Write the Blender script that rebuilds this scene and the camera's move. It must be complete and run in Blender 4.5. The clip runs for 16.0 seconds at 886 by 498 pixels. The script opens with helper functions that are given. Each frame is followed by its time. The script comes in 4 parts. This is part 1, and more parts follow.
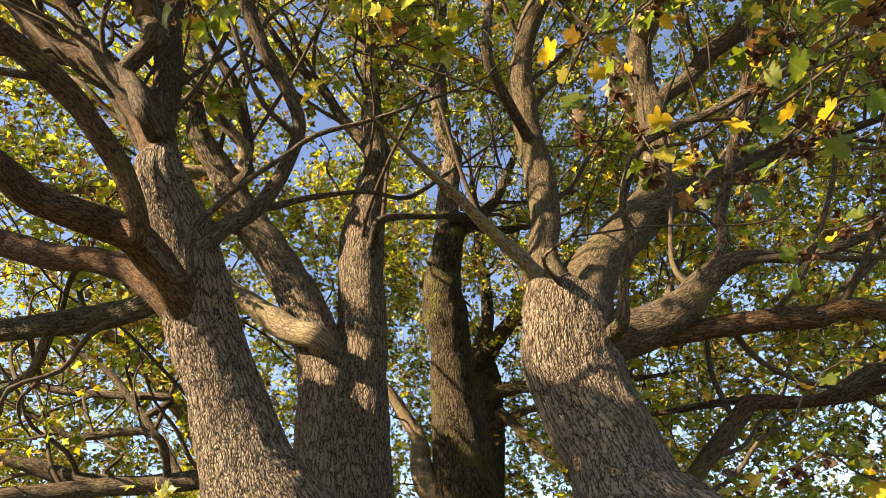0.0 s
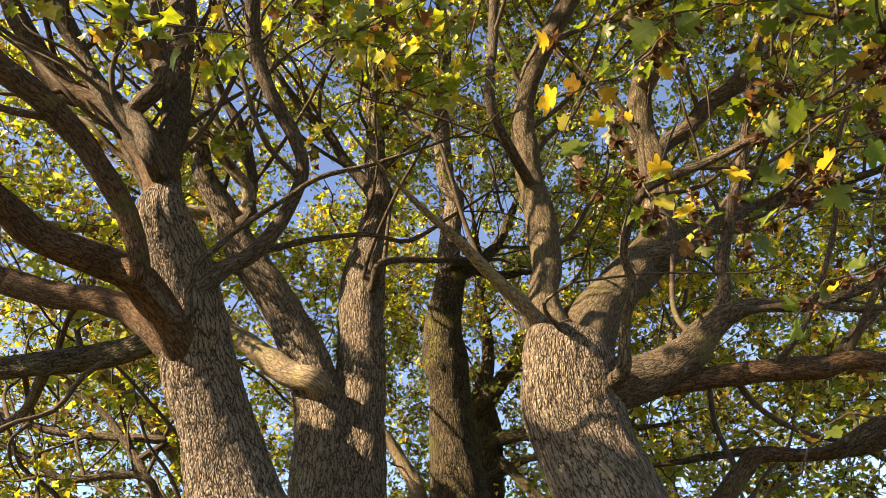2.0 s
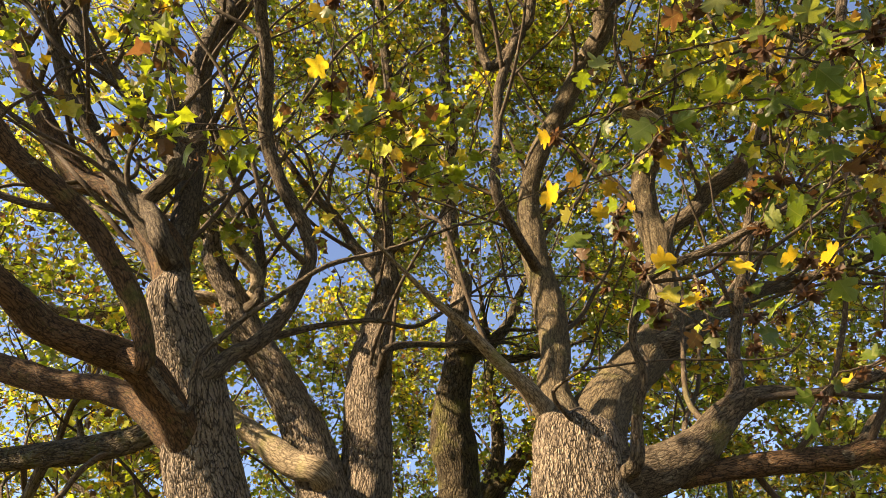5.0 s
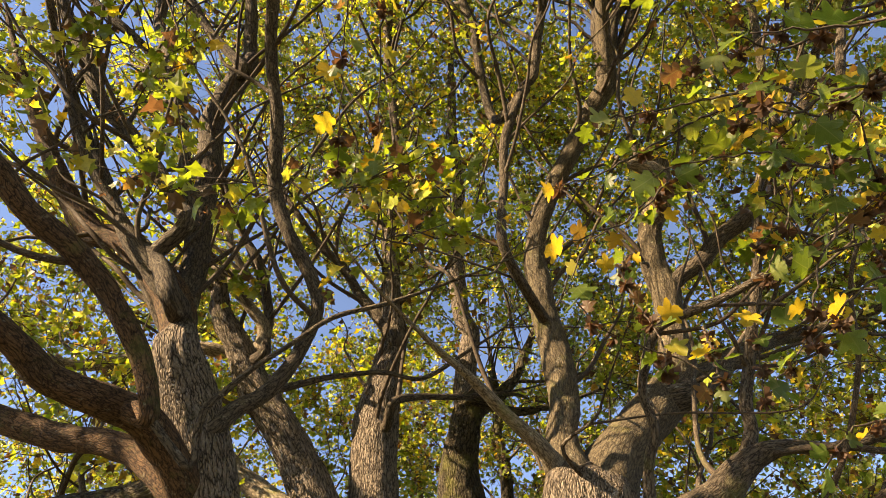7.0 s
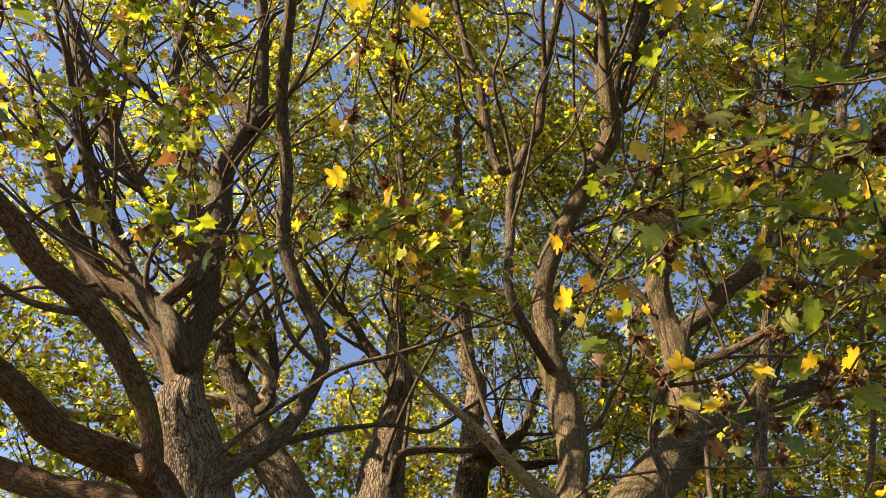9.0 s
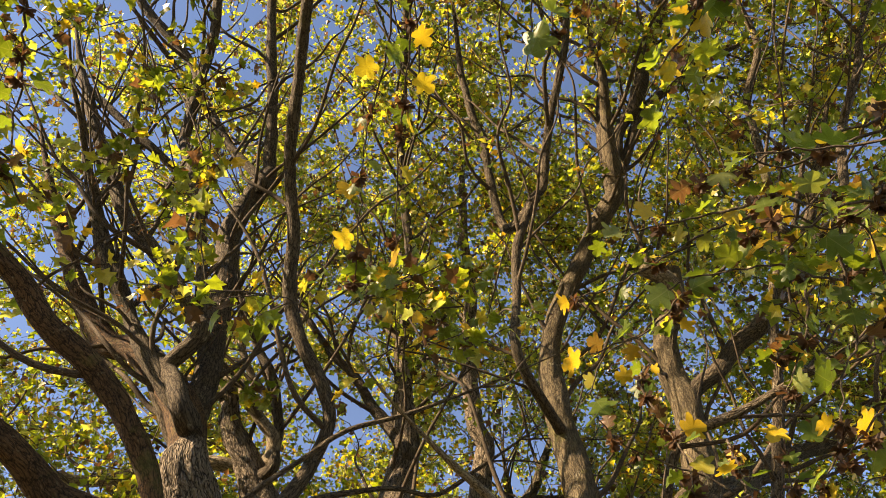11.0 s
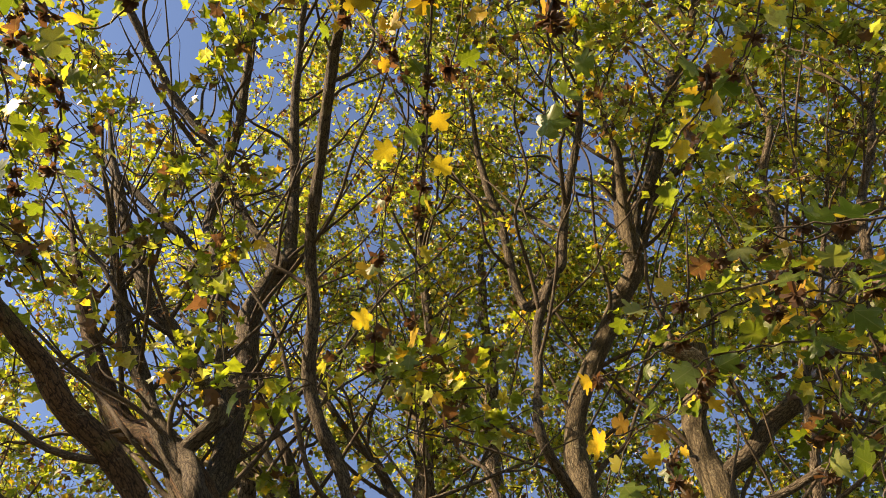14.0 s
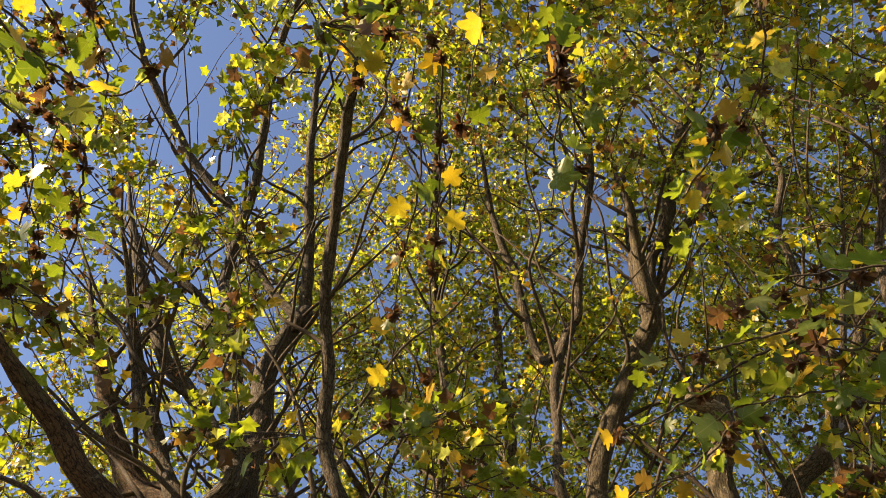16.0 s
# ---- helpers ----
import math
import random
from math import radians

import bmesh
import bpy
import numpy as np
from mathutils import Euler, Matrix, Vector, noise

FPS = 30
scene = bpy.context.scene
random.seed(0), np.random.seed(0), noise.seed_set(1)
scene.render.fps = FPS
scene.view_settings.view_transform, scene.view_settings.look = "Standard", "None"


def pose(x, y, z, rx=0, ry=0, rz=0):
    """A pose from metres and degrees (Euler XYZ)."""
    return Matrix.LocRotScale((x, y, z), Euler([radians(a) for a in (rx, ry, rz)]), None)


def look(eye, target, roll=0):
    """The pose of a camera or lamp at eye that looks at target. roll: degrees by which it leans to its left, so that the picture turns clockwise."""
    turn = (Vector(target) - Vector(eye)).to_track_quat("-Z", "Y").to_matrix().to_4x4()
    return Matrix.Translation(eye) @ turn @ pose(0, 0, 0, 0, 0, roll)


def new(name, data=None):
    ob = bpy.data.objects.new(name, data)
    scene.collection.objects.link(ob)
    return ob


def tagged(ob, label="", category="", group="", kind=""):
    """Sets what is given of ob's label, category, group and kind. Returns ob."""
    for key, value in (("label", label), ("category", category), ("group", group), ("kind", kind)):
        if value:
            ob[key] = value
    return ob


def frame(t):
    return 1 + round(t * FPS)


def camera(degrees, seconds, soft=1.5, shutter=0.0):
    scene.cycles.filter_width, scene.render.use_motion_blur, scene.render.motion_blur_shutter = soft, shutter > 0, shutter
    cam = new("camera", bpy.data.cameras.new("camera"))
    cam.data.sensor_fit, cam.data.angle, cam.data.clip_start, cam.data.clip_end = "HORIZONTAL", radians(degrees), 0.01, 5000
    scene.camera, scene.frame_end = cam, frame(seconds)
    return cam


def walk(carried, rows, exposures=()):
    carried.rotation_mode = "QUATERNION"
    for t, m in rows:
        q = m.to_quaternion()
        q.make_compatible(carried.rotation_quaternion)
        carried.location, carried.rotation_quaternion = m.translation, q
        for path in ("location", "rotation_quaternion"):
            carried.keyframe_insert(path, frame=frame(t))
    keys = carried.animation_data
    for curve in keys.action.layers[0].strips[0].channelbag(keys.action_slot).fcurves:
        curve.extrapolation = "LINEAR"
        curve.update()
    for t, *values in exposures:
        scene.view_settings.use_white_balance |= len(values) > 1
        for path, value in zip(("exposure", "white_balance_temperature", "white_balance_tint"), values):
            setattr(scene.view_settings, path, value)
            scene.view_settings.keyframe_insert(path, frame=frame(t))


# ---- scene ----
cam = camera(67.0, 16.0, soft=0.45)
EYE, TILT = 1.6, 30.0
ROWS = [
    (0.0, -0.0000, 0.0000, 0.0000, 0.00, 0.00, 0.00),
    (0.5, 0.0038, -0.0000, 0.0003, 0.17, 1.06, -0.15),
    (1.0, 0.0057, 0.0011, -0.0014, 0.22, 1.97, -0.37),
    (1.5, 0.0060, 0.0030, -0.0039, 0.20, 2.83, -0.60),
    (2.0, 0.0060, 0.0053, -0.0003, 0.15, 3.76, -0.87),
    (2.5, 0.0064, 0.0079, 0.0105, 0.10, 4.81, -1.01),
    (3.0, 0.0071, 0.0084, 0.0201, 0.16, 5.87, -0.98),
    (3.5, 0.0106, 0.0077, 0.0248, 0.37, 7.01, -0.96),
    (4.0, 0.0128, 0.0043, 0.0265, 0.59, 8.22, -0.84),
    (6.5, 0.0177, -0.0020, 0.0315, 1.43, 13.77, -0.60),
    (7.0, 0.0204, -0.0040, 0.0337, 1.64, 14.80, -0.64),
    (7.5, 0.0181, -0.0047, 0.0348, 1.76, 15.87, -0.72),
    (8.0, 0.0151, -0.0062, 0.0344, 1.88, 16.93, -0.77),
    (8.5, 0.0134, -0.0086, 0.0349, 1.98, 17.97, -0.76),
    (9.0, 0.0126, -0.0120, 0.0381, 2.08, 18.99, -0.80),
    (11.5, 0.0093, -0.0217, 0.0462, 2.83, 25.01, -0.54),
    (12.0, 0.0084, -0.0223, 0.0450, 3.02, 26.13, -0.56),
    (12.5, 0.0111, -0.0195, 0.0453, 3.32, 27.10, -0.66),
    (13.0, 0.0140, -0.0200, 0.0454, 3.69, 28.16, -0.66),
    (13.5, 0.0132, -0.0218, 0.0447, 4.04, 29.31, -0.70),
    (14.0, 0.0130, -0.0213, 0.0464, 4.50, 30.52, -0.69),
    (14.5, 0.0138, -0.0208, 0.0464, 5.05, 31.72, -0.56),
    (15.0, 0.0128, -0.0256, 0.0426, 5.44, 32.95, -0.46),
    (15.5, 0.0127, -0.0258, 0.0426, 5.77, 34.11, -0.46),
    (16.0, 0.0129, -0.0241, 0.0429, 6.06, 35.19, -0.49),
]
walk(cam, [(t, pose(0, 0, EYE, TILT) @ pose(x, y, z, 90 + pitch, roll, yaw)) for t, x, y, z, yaw, pitch, roll in ROWS],
     exposures=[(0.0, 2.12, 9300, 20), (9.0, 2.0, 9300, 20), (16.0, 1.66, 9100, 20)])

# world and sun: low autumn sun from the left, a little behind the camera
SUN_AZ, SUN_EL = radians(116), radians(29)          # to the left of the view's first heading, above the horizon
SUN_WAY = Vector((-math.sin(SUN_AZ) * math.cos(SUN_EL), math.cos(SUN_AZ) * math.cos(SUN_EL), math.sin(SUN_EL)))
world = bpy.data.worlds.new("sky")
scene.world = world
world.use_nodes = True
wn = world.node_tree
sky = wn.nodes.new("ShaderNodeTexSky")
sky.sky_type, sky.sun_disc = "NISHITA", False
sky.sun_elevation, sky.sun_rotation = SUN_EL, math.atan2(SUN_WAY.x, SUN_WAY.y)
sky.air_density, sky.dust_density, sky.ozone_density = 0.6, 0.0, 4.0
deeper = wn.nodes.new("ShaderNodeHueSaturation")
deeper.inputs["Saturation"].default_value = 1.02
wn.links.new(sky.outputs["Color"], deeper.inputs["Color"])
wn.links.new(deeper.outputs["Color"], wn.nodes["Background"].inputs["Color"])
wn.nodes["Background"].inputs["Strength"].default_value = 0.120
sun = new("sun", bpy.data.lights.new("sun", "SUN"))
sun.data.energy, sun.data.angle, sun.data.color = 5.0, radians(0.53), (1.0, 0.89, 0.70)
sun.matrix_world = look(SUN_WAY * 30, (0, 0, 0))


# ---- materials ----
def material(name):
    m = bpy.data.materials.new(name)
    m.use_nodes = True
    return m, m.node_tree.nodes, m.node_tree.links


def node(m, kind, **values):
    n = m.node_tree.nodes.new(kind)
    for key, value in values.items():
        n.inputs[key.replace("_", " ")].default_value = value
    return n


def ramp(m, stops):
    n = m.node_tree.nodes.new("ShaderNodeValToRGB")
    e = n.color_ramp.elements
    while len(e) < len(stops):
        e.new(0.5)
    for one, (at, colour) in zip(e, stops):
        one.position, one.color = at, (*colour, 1)
    return n


def mix(m, links, a, b, factor, way="MIX"):
    n = m.node_tree.nodes.new("ShaderNodeMix")
    n.data_type, n.blend_type = "RGBA", way
    for socket, value in ((n.inputs[0], factor), (n.inputs[6], a), (n.inputs[7], b)):
        if isinstance(value, (float, int)):
            socket.default_value = value
        elif isinstance(value, tuple):
            socket.default_value = (*value, 1)
        else:
            links.new(value, socket)
    return n.outputs[2]


def bark(name, ridge, furrow, second, lichen, moss, moss_amount, second_amount=0.5, cells=52.0, deep=0.030):
    """Furrowed bark: braided ridges between thin cracks, blotches of a second tone, lichen specks and moss."""
    m, nodes, links = material(name)
    at = node(m, "ShaderNodeAttribute")
    at.attribute_name = "bark"
    warp = node(m, "ShaderNodeTexNoise", Scale=16.0, Detail=3.0)
    links.new(at.outputs["Vector"], warp.inputs["Vector"])
    bent = mix(m, links, at.outputs["Vector"], warp.outputs["Color"], 0.012, "LINEAR_LIGHT")
    heights = []
    for size, long in ((1.0, 0.21), (2.4, 0.32)):
        stretch = node(m, "ShaderNodeMapping", Scale=(cells * size, cells * size, cells * size * long))
        links.new(bent, stretch.inputs["Vector"])
        plates = node(m, "ShaderNodeTexVoronoi", Scale=1.0, Randomness=1.0)
        plates.feature = "DISTANCE_TO_EDGE"
        links.new(stretch.outputs[0], plates.inputs["Vector"])
        rounded = ramp(m, [(0.0, (0, 0, 0)), (0.07, (0.22,) * 3), (0.20, (0.70,) * 3), (0.40, (1, 1, 1))])
        links.new(plates.outputs["Distance"], rounded.inputs[0])
        heights.append(rounded.outputs[0])
    plate = mix(m, links, heights[0], heights[1], 0.48)
    flake = node(m, "ShaderNodeMapping", Scale=(170.0, 170.0, 70.0))
    links.new(at.outputs["Vector"], flake.inputs["Vector"])
    grain = node(m, "ShaderNodeTexNoise", Scale=1.0, Detail=6.0, Roughness=0.7)
    links.new(flake.outputs[0], grain.inputs["Vector"])
    broad = node(m, "ShaderNodeTexNoise", Scale=6.0, Detail=5.0, Roughness=0.65)
    links.new(at.outputs["Vector"], broad.inputs["Vector"])
    tone = ramp(m, [(0.36, (0, 0, 0)), (0.62, (1, 1, 1))])
    links.new(broad.outputs["Fac"], tone.inputs[0])
    top = mix(m, links, ridge, second, mix(m, links, (0, 0, 0), tone.outputs[0], second_amount))
    # cracks go dark, with the shade a bump cannot cast painted in
    crack_shade = ramp(m, [(0.12, (0, 0, 0)), (0.62, (1, 1, 1))])
    links.new(plate, crack_shade.inputs[0])
    col = mix(m, links, furrow, top, crack_shade.outputs[0])
    shade = ramp(m, [(0.28, (0.45,) * 3), (0.72, (1.35,) * 3)])
    links.new(grain.outputs["Fac"], shade.inputs[0])
    col = mix(m, links, col, shade.outputs[0], 0.75, "MULTIPLY")
    spots = node(m, "ShaderNodeTexNoise", Scale=30.0, Detail=5.0, Roughness=0.75)
    links.new(at.outputs["Vector"], spots.inputs["Vector"])
    crust = ramp(m, [(0.60, (0, 0, 0)), (0.68, (0.7,) * 3)])
    links.new(spots.outputs["Fac"], crust.inputs[0])
    col = mix(m, links, col, lichen, crust.outputs[0])
    green = node(m, "ShaderNodeTexNoise", Scale=4.5, Detail=6.0, Roughness=0.7)
    links.new(at.outputs["Vector"], green.inputs["Vector"])
    coat = ramp(m, [(0.62 - 0.3 * moss_amount, (0, 0, 0)), (0.80 - 0.3 * moss_amount, (0.85,) * 3)])
    links.new(green.outputs["Fac"], coat.inputs[0])
    col = mix(m, links, col, moss, coat.outputs[0])
    height = mix(m, links, plate, grain.outputs["Fac"], 0.25)
    bump = node(m, "ShaderNodeBump", Strength=1.0, Distance=deep)
    links.new(height, bump.inputs["Height"])
    b = nodes["Principled BSDF"]
    b.inputs["Roughness"].default_value = 0.85
    b.inputs["Specular IOR Level"].default_value = 0.15
    links.new(col, b.inputs["Base Color"])
    links.new(bump.outputs[0], b.inputs["Normal"])
    return m


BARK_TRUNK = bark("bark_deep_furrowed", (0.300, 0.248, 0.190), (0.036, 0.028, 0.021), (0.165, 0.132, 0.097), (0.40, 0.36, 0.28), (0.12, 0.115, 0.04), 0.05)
# limb bark: colour taken darker for the shade inside the crown
BARK = bark("bark_grey_brown", (0.125, 0.101, 0.072), (0.022, 0.017, 0.012), (0.070, 0.055, 0.039), (0.26, 0.24, 0.18), (0.11, 0.11, 0.035), 0.12, cells=70.0, deep=0.007)
BARK_RUST = bark("bark_rusty", (0.142, 0.083, 0.044), (0.020, 0.013, 0.009), (0.070, 0.047, 0.029), (0.19, 0.17, 0.12), (0.085, 0.095, 0.028), 0.20, 0.7, cells=75.0, deep=0.006)
BARK_MOSS = bark("bark_mossy", (0.112, 0.092, 0.060), (0.018, 0.014, 0.009), (0.070, 0.060, 0.036), (0.24, 0.23, 0.16), (0.120, 0.122, 0.032), 0.33, cells=46.0)
BARK_PALE = bark("bark_pale", (0.29, 0.24, 0.165), (0.06, 0.045, 0.03), (0.20, 0.165, 0.11), (0.42, 0.40, 0.32), (0.17, 0.17, 0.06), 0.22, cells=90.0, deep=0.004)
# tan taken darker too, for the shade on the upper stems
BARK_SMOOTH = bark("bark_smooth_tan", (0.138, 0.112, 0.073), (0.038, 0.030, 0.020), (0.092, 0.073, 0.047), (0.30, 0.28, 0.20), (0.15, 0.145, 0.05), 0.15, cells=78.0, deep=0.006)
TWIG = bark("twig_bark", (0.105, 0.082, 0.058), (0.030, 0.022, 0.016), (0.060, 0.045, 0.032), (0.30, 0.28, 0.22), (0.13, 0.13, 0.05), 0.12, cells=160.0, deep=0.001)


def foliage(name, per_object, stops, gloss=0.42):
    """Thin leaf: a waxy top, light shining through, blotches and yellowing of its own on every leaf."""
    m, nodes, links = material(name)
    if per_object:
        chance = nodes.new("ShaderNodeObjectInfo").outputs["Random"]
    else:
        chance = nodes.new("ShaderNodeNewGeometry").outputs["Random Per Island"]
    front = ramp(m, [(a, c) for a, c, _ in stops])
    back = ramp(m, [(a, c) for a, _, c in stops])
    for r in (front, back):
        links.new(chance, r.inputs[0])
    place = nodes.new("ShaderNodeTexCoord")
    blot = node(m, "ShaderNodeTexNoise", Scale=55.0, Detail=4.0, Roughness=0.65)
    links.new(place.outputs["Object"], blot.inputs["Vector"])
    worn = ramp(m, [(0.30, (0.62, 0.55, 0.5)), (0.5, (1, 1, 1)), (0.75, (1.15, 1.1, 0.9))])
    links.new(blot.outputs["Fac"], worn.inputs[0])
    colour = mix(m, links, front.outputs[0], worn.outputs[0], 0.9, "MULTIPLY")
    glow = mix(m, links, back.outputs[0], worn.outputs[0], 0.9, "MULTIPLY")
    if per_object:          # pale midrib and two side ribs
        split = nodes.new("ShaderNodeSeparateXYZ")
        links.new(place.outputs["Object"], split.inputs[0])

        def sum_of(way, a, c=0.0):
            n = nodes.new("ShaderNodeMath")
            n.operation = way
            for socket, value in zip(n.inputs, (a, c)):
                if isinstance(value, float):
                    socket.default_value = value
                else:
                    links.new(value, socket)
            return n.outputs[0]

        off = sum_of("ABSOLUTE", split.outputs["X"])
        side_rib = sum_of("ABSOLUTE", sum_of("SUBTRACT", split.outputs["Y"], sum_of("MULTIPLY", off, 0.92)))
        rib = ramp(m, [(0.004, (0.32,) * 3), (0.018, (0, 0, 0))])
        links.new(sum_of("MINIMUM", off, sum_of("MULTIPLY", side_rib, 0.8)), rib.inputs[0])
        colour = mix(m, links, colour, (0.32, 0.33, 0.13), rib.outputs[0])
        glow = mix(m, links, glow, (0.30, 0.30, 0.06), rib.outputs[0])
    b = nodes["Principled BSDF"]
    b.inputs["Roughness"].default_value = gloss
    b.inputs["Specular IOR Level"].default_value = 0.3 if per_object else 0.5
    links.new(colour, b.inputs["Base Color"])
    thin = nodes.new("ShaderNodeBsdfTranslucent")
    links.new(glow, thin.inputs["Color"])
    both = nodes.new("ShaderNodeMixShader")
    both.inputs[0].default_value = 0.52
    links.new(b.outputs[0], both.inputs[1])
    links.new(thin.outputs[0], both.inputs[2])
    links.new(both.outputs[0], nodes["Material Output"].inputs["Surface"])
    return m


AUTUMN = [(0.0, (0.070, 0.104, 0.022), (0.20, 0.28, 0.02)), (0.26, (0.110, 0.150, 0.030), (0.35, 0.44, 0.03)),
          (0.48, (0.160, 0.195, 0.042), (0.48, 0.56, 0.045)), (0.60, (0.28, 0.30, 0.15), (0.54, 0.59, 0.12)), (0.69, (0.32, 0.285, 0.05), (0.66, 0.61, 0.055)),
          (0.79, (0.55, 0.41, 0.05), (0.80, 0.60, 0.05)), (0.85, (0.52, 0.31, 0.035), (0.74, 0.46, 0.04)), (0.88, (0.14, 0.072, 0.032), (0.17, 0.08, 0.03)), (1.0, (0.075, 0.042, 0.022), (0.10, 0.05, 0.02))]
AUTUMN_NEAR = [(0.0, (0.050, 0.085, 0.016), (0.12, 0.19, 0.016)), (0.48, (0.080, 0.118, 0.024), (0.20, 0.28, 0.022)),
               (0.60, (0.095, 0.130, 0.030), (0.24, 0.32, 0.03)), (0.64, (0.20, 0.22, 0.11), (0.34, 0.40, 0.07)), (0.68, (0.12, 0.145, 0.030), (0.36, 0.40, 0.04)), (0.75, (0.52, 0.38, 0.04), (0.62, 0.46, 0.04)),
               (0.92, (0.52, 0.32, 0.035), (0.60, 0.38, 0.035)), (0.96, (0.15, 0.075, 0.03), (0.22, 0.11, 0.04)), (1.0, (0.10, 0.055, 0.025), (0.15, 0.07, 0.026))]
LEAF_MASS = foliage("autumn_leaves", False, AUTUMN, 0.34)
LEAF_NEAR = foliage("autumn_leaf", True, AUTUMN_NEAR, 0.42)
DRY_KEYS = foliage("dry_keys", False, [(0.0, (0.035, 0.019, 0.011), (0.05, 0.025, 0.012)), (0.7, (0.085, 0.043, 0.020), (0.12, 0.055, 0.022)), (1.0, (0.15, 0.085, 0.042), (0.20, 0.105, 0.045))], 0.6)


def turf():
    m, nodes, links = material("turf_with_leaf_litter")
    place = nodes.new("ShaderNodeTexCoord")
    blades = node(m, "ShaderNodeTexNoise", Scale=38.0, Detail=8.0, Roughness=0.75)
    drift = node(m, "ShaderNodeTexNoise", Scale=0.7, Detail=5.0, Roughness=0.65)
    litter = node(m, "ShaderNodeTexVoronoi", Scale=14.0)
    for n in (blades, drift, litter):
        links.new(place.outputs["Object"], n.inputs["Vector"])
    grass = ramp(m, [(0.3, (0.025, 0.042, 0.011)), (0.7, (0.07, 0.095, 0.026))])
    links.new(blades.outputs["Fac"], grass.inputs[0])
    dead = ramp(m, [(0.0, (0.16, 0.10, 0.035)), (0.6, (0.11, 0.06, 0.026)), (1.0, (0.06, 0.036, 0.018))])
    links.new(litter.outputs["Color"], dead.inputs[0])
    cover = ramp(m, [(0.40, (0, 0, 0)), (0.62, (1, 1, 1))])
    links.new(drift.outputs["Fac"], cover.inputs[0])
    col = mix(m, links, grass.outputs[0], dead.outputs[0], cover.outputs[0])
    bump = node(m, "ShaderNodeBump", Strength=0.8, Distance=0.03)
    links.new(blades.outputs["Fac"], bump.inputs["Height"])
    b = nodes["Principled BSDF"]
    b.inputs["Roughness"].default_value = 0.9
    links.new(col, b.inputs["Base Color"])
    links.new(bump.outputs[0], b.inputs["Normal"])
    return m


# ---- building blocks ----
def mesh_of(name, verts, faces, mat, smooth=True, bark_at=None):
    me = bpy.data.meshes.new(name)
    verts = np.asarray(verts, dtype=np.float32)
    faces = np.asarray(faces, dtype=np.int32)
    count, corners = faces.shape
    me.vertices.add(len(verts))
    me.vertices.foreach_set("co", verts.ravel())
    me.loops.add(count * corners)
    me.loops.foreach_set("vertex_index", faces.ravel())
    me.polygons.add(count)
    me.polygons.foreach_set("loop_start", np.arange(0, count * corners, corners, dtype=np.int32))
    me.polygons.foreach_set("loop_total", np.full(count, corners, dtype=np.int32))
    me.polygons.foreach_set("use_smooth", np.full(count, smooth))
    if bark_at is not None:
        me.attributes.new("bark", "FLOAT_VECTOR", "POINT").data.foreach_set("vector", np.asarray(bark_at, dtype=np.float32).ravel())
    me.materials.append(mat)
    me.update(calc_edges=True)
    me.validate()
    return me


def part(name, me, parent, label="", kind=""):
    ob = new(name, me)
    ob.parent = parent
    return tagged(ob, label, kind=kind)


def smooth_path(points, step):
    """A rounded line through points (x, y, z, radius), sampled at about every step metres."""
    p = np.array(points, dtype=float)
    ext = np.vstack([2 * p[0] - p[1], p, 2 * p[-1] - p[-2]])
    out = []
    for i in range(1, len(ext) - 2):
        a, b, c, d = ext[i - 1:i + 3]
        n = max(1, int(np.linalg.norm(c[:3] - b[:3]) / step))
        u = np.linspace(0, 1, n, endpoint=False)[:, None]
        out.append(0.5 * (2 * b + (c - a) * u + (2 * a - 5 * b + 4 * c - d) * u ** 2 + (3 * b - a - 3 * c + d) * u ** 3))
    out = np.vstack(out + [p[-1:]])
    out[:, 3] = np.maximum(out[:, 3], 0.0015)
    return out


LATTICE = np.random.default_rng(3).uniform(-1, 1, (64, 64, 64))


def field(p):
    """Smooth random values between about -1 and 1 at many places at once."""
    i = np.floor(p).astype(int)
    u = p - i
    u = u * u * u * (u * (u * 6 - 15) + 10)
    total = 0.0
    for a in (0, 1):
        for b in (0, 1):
            for c in (0, 1):
                w = (u[..., 0] if a else 1 - u[..., 0]) * (u[..., 1] if b else 1 - u[..., 1]) * (u[..., 2] if c else 1 - u[..., 2])
                total = total + w * LATTICE[(i[..., 0] + a) % 64, (i[..., 1] + b) % 64, (i[..., 2] + c) % 64]
    return total


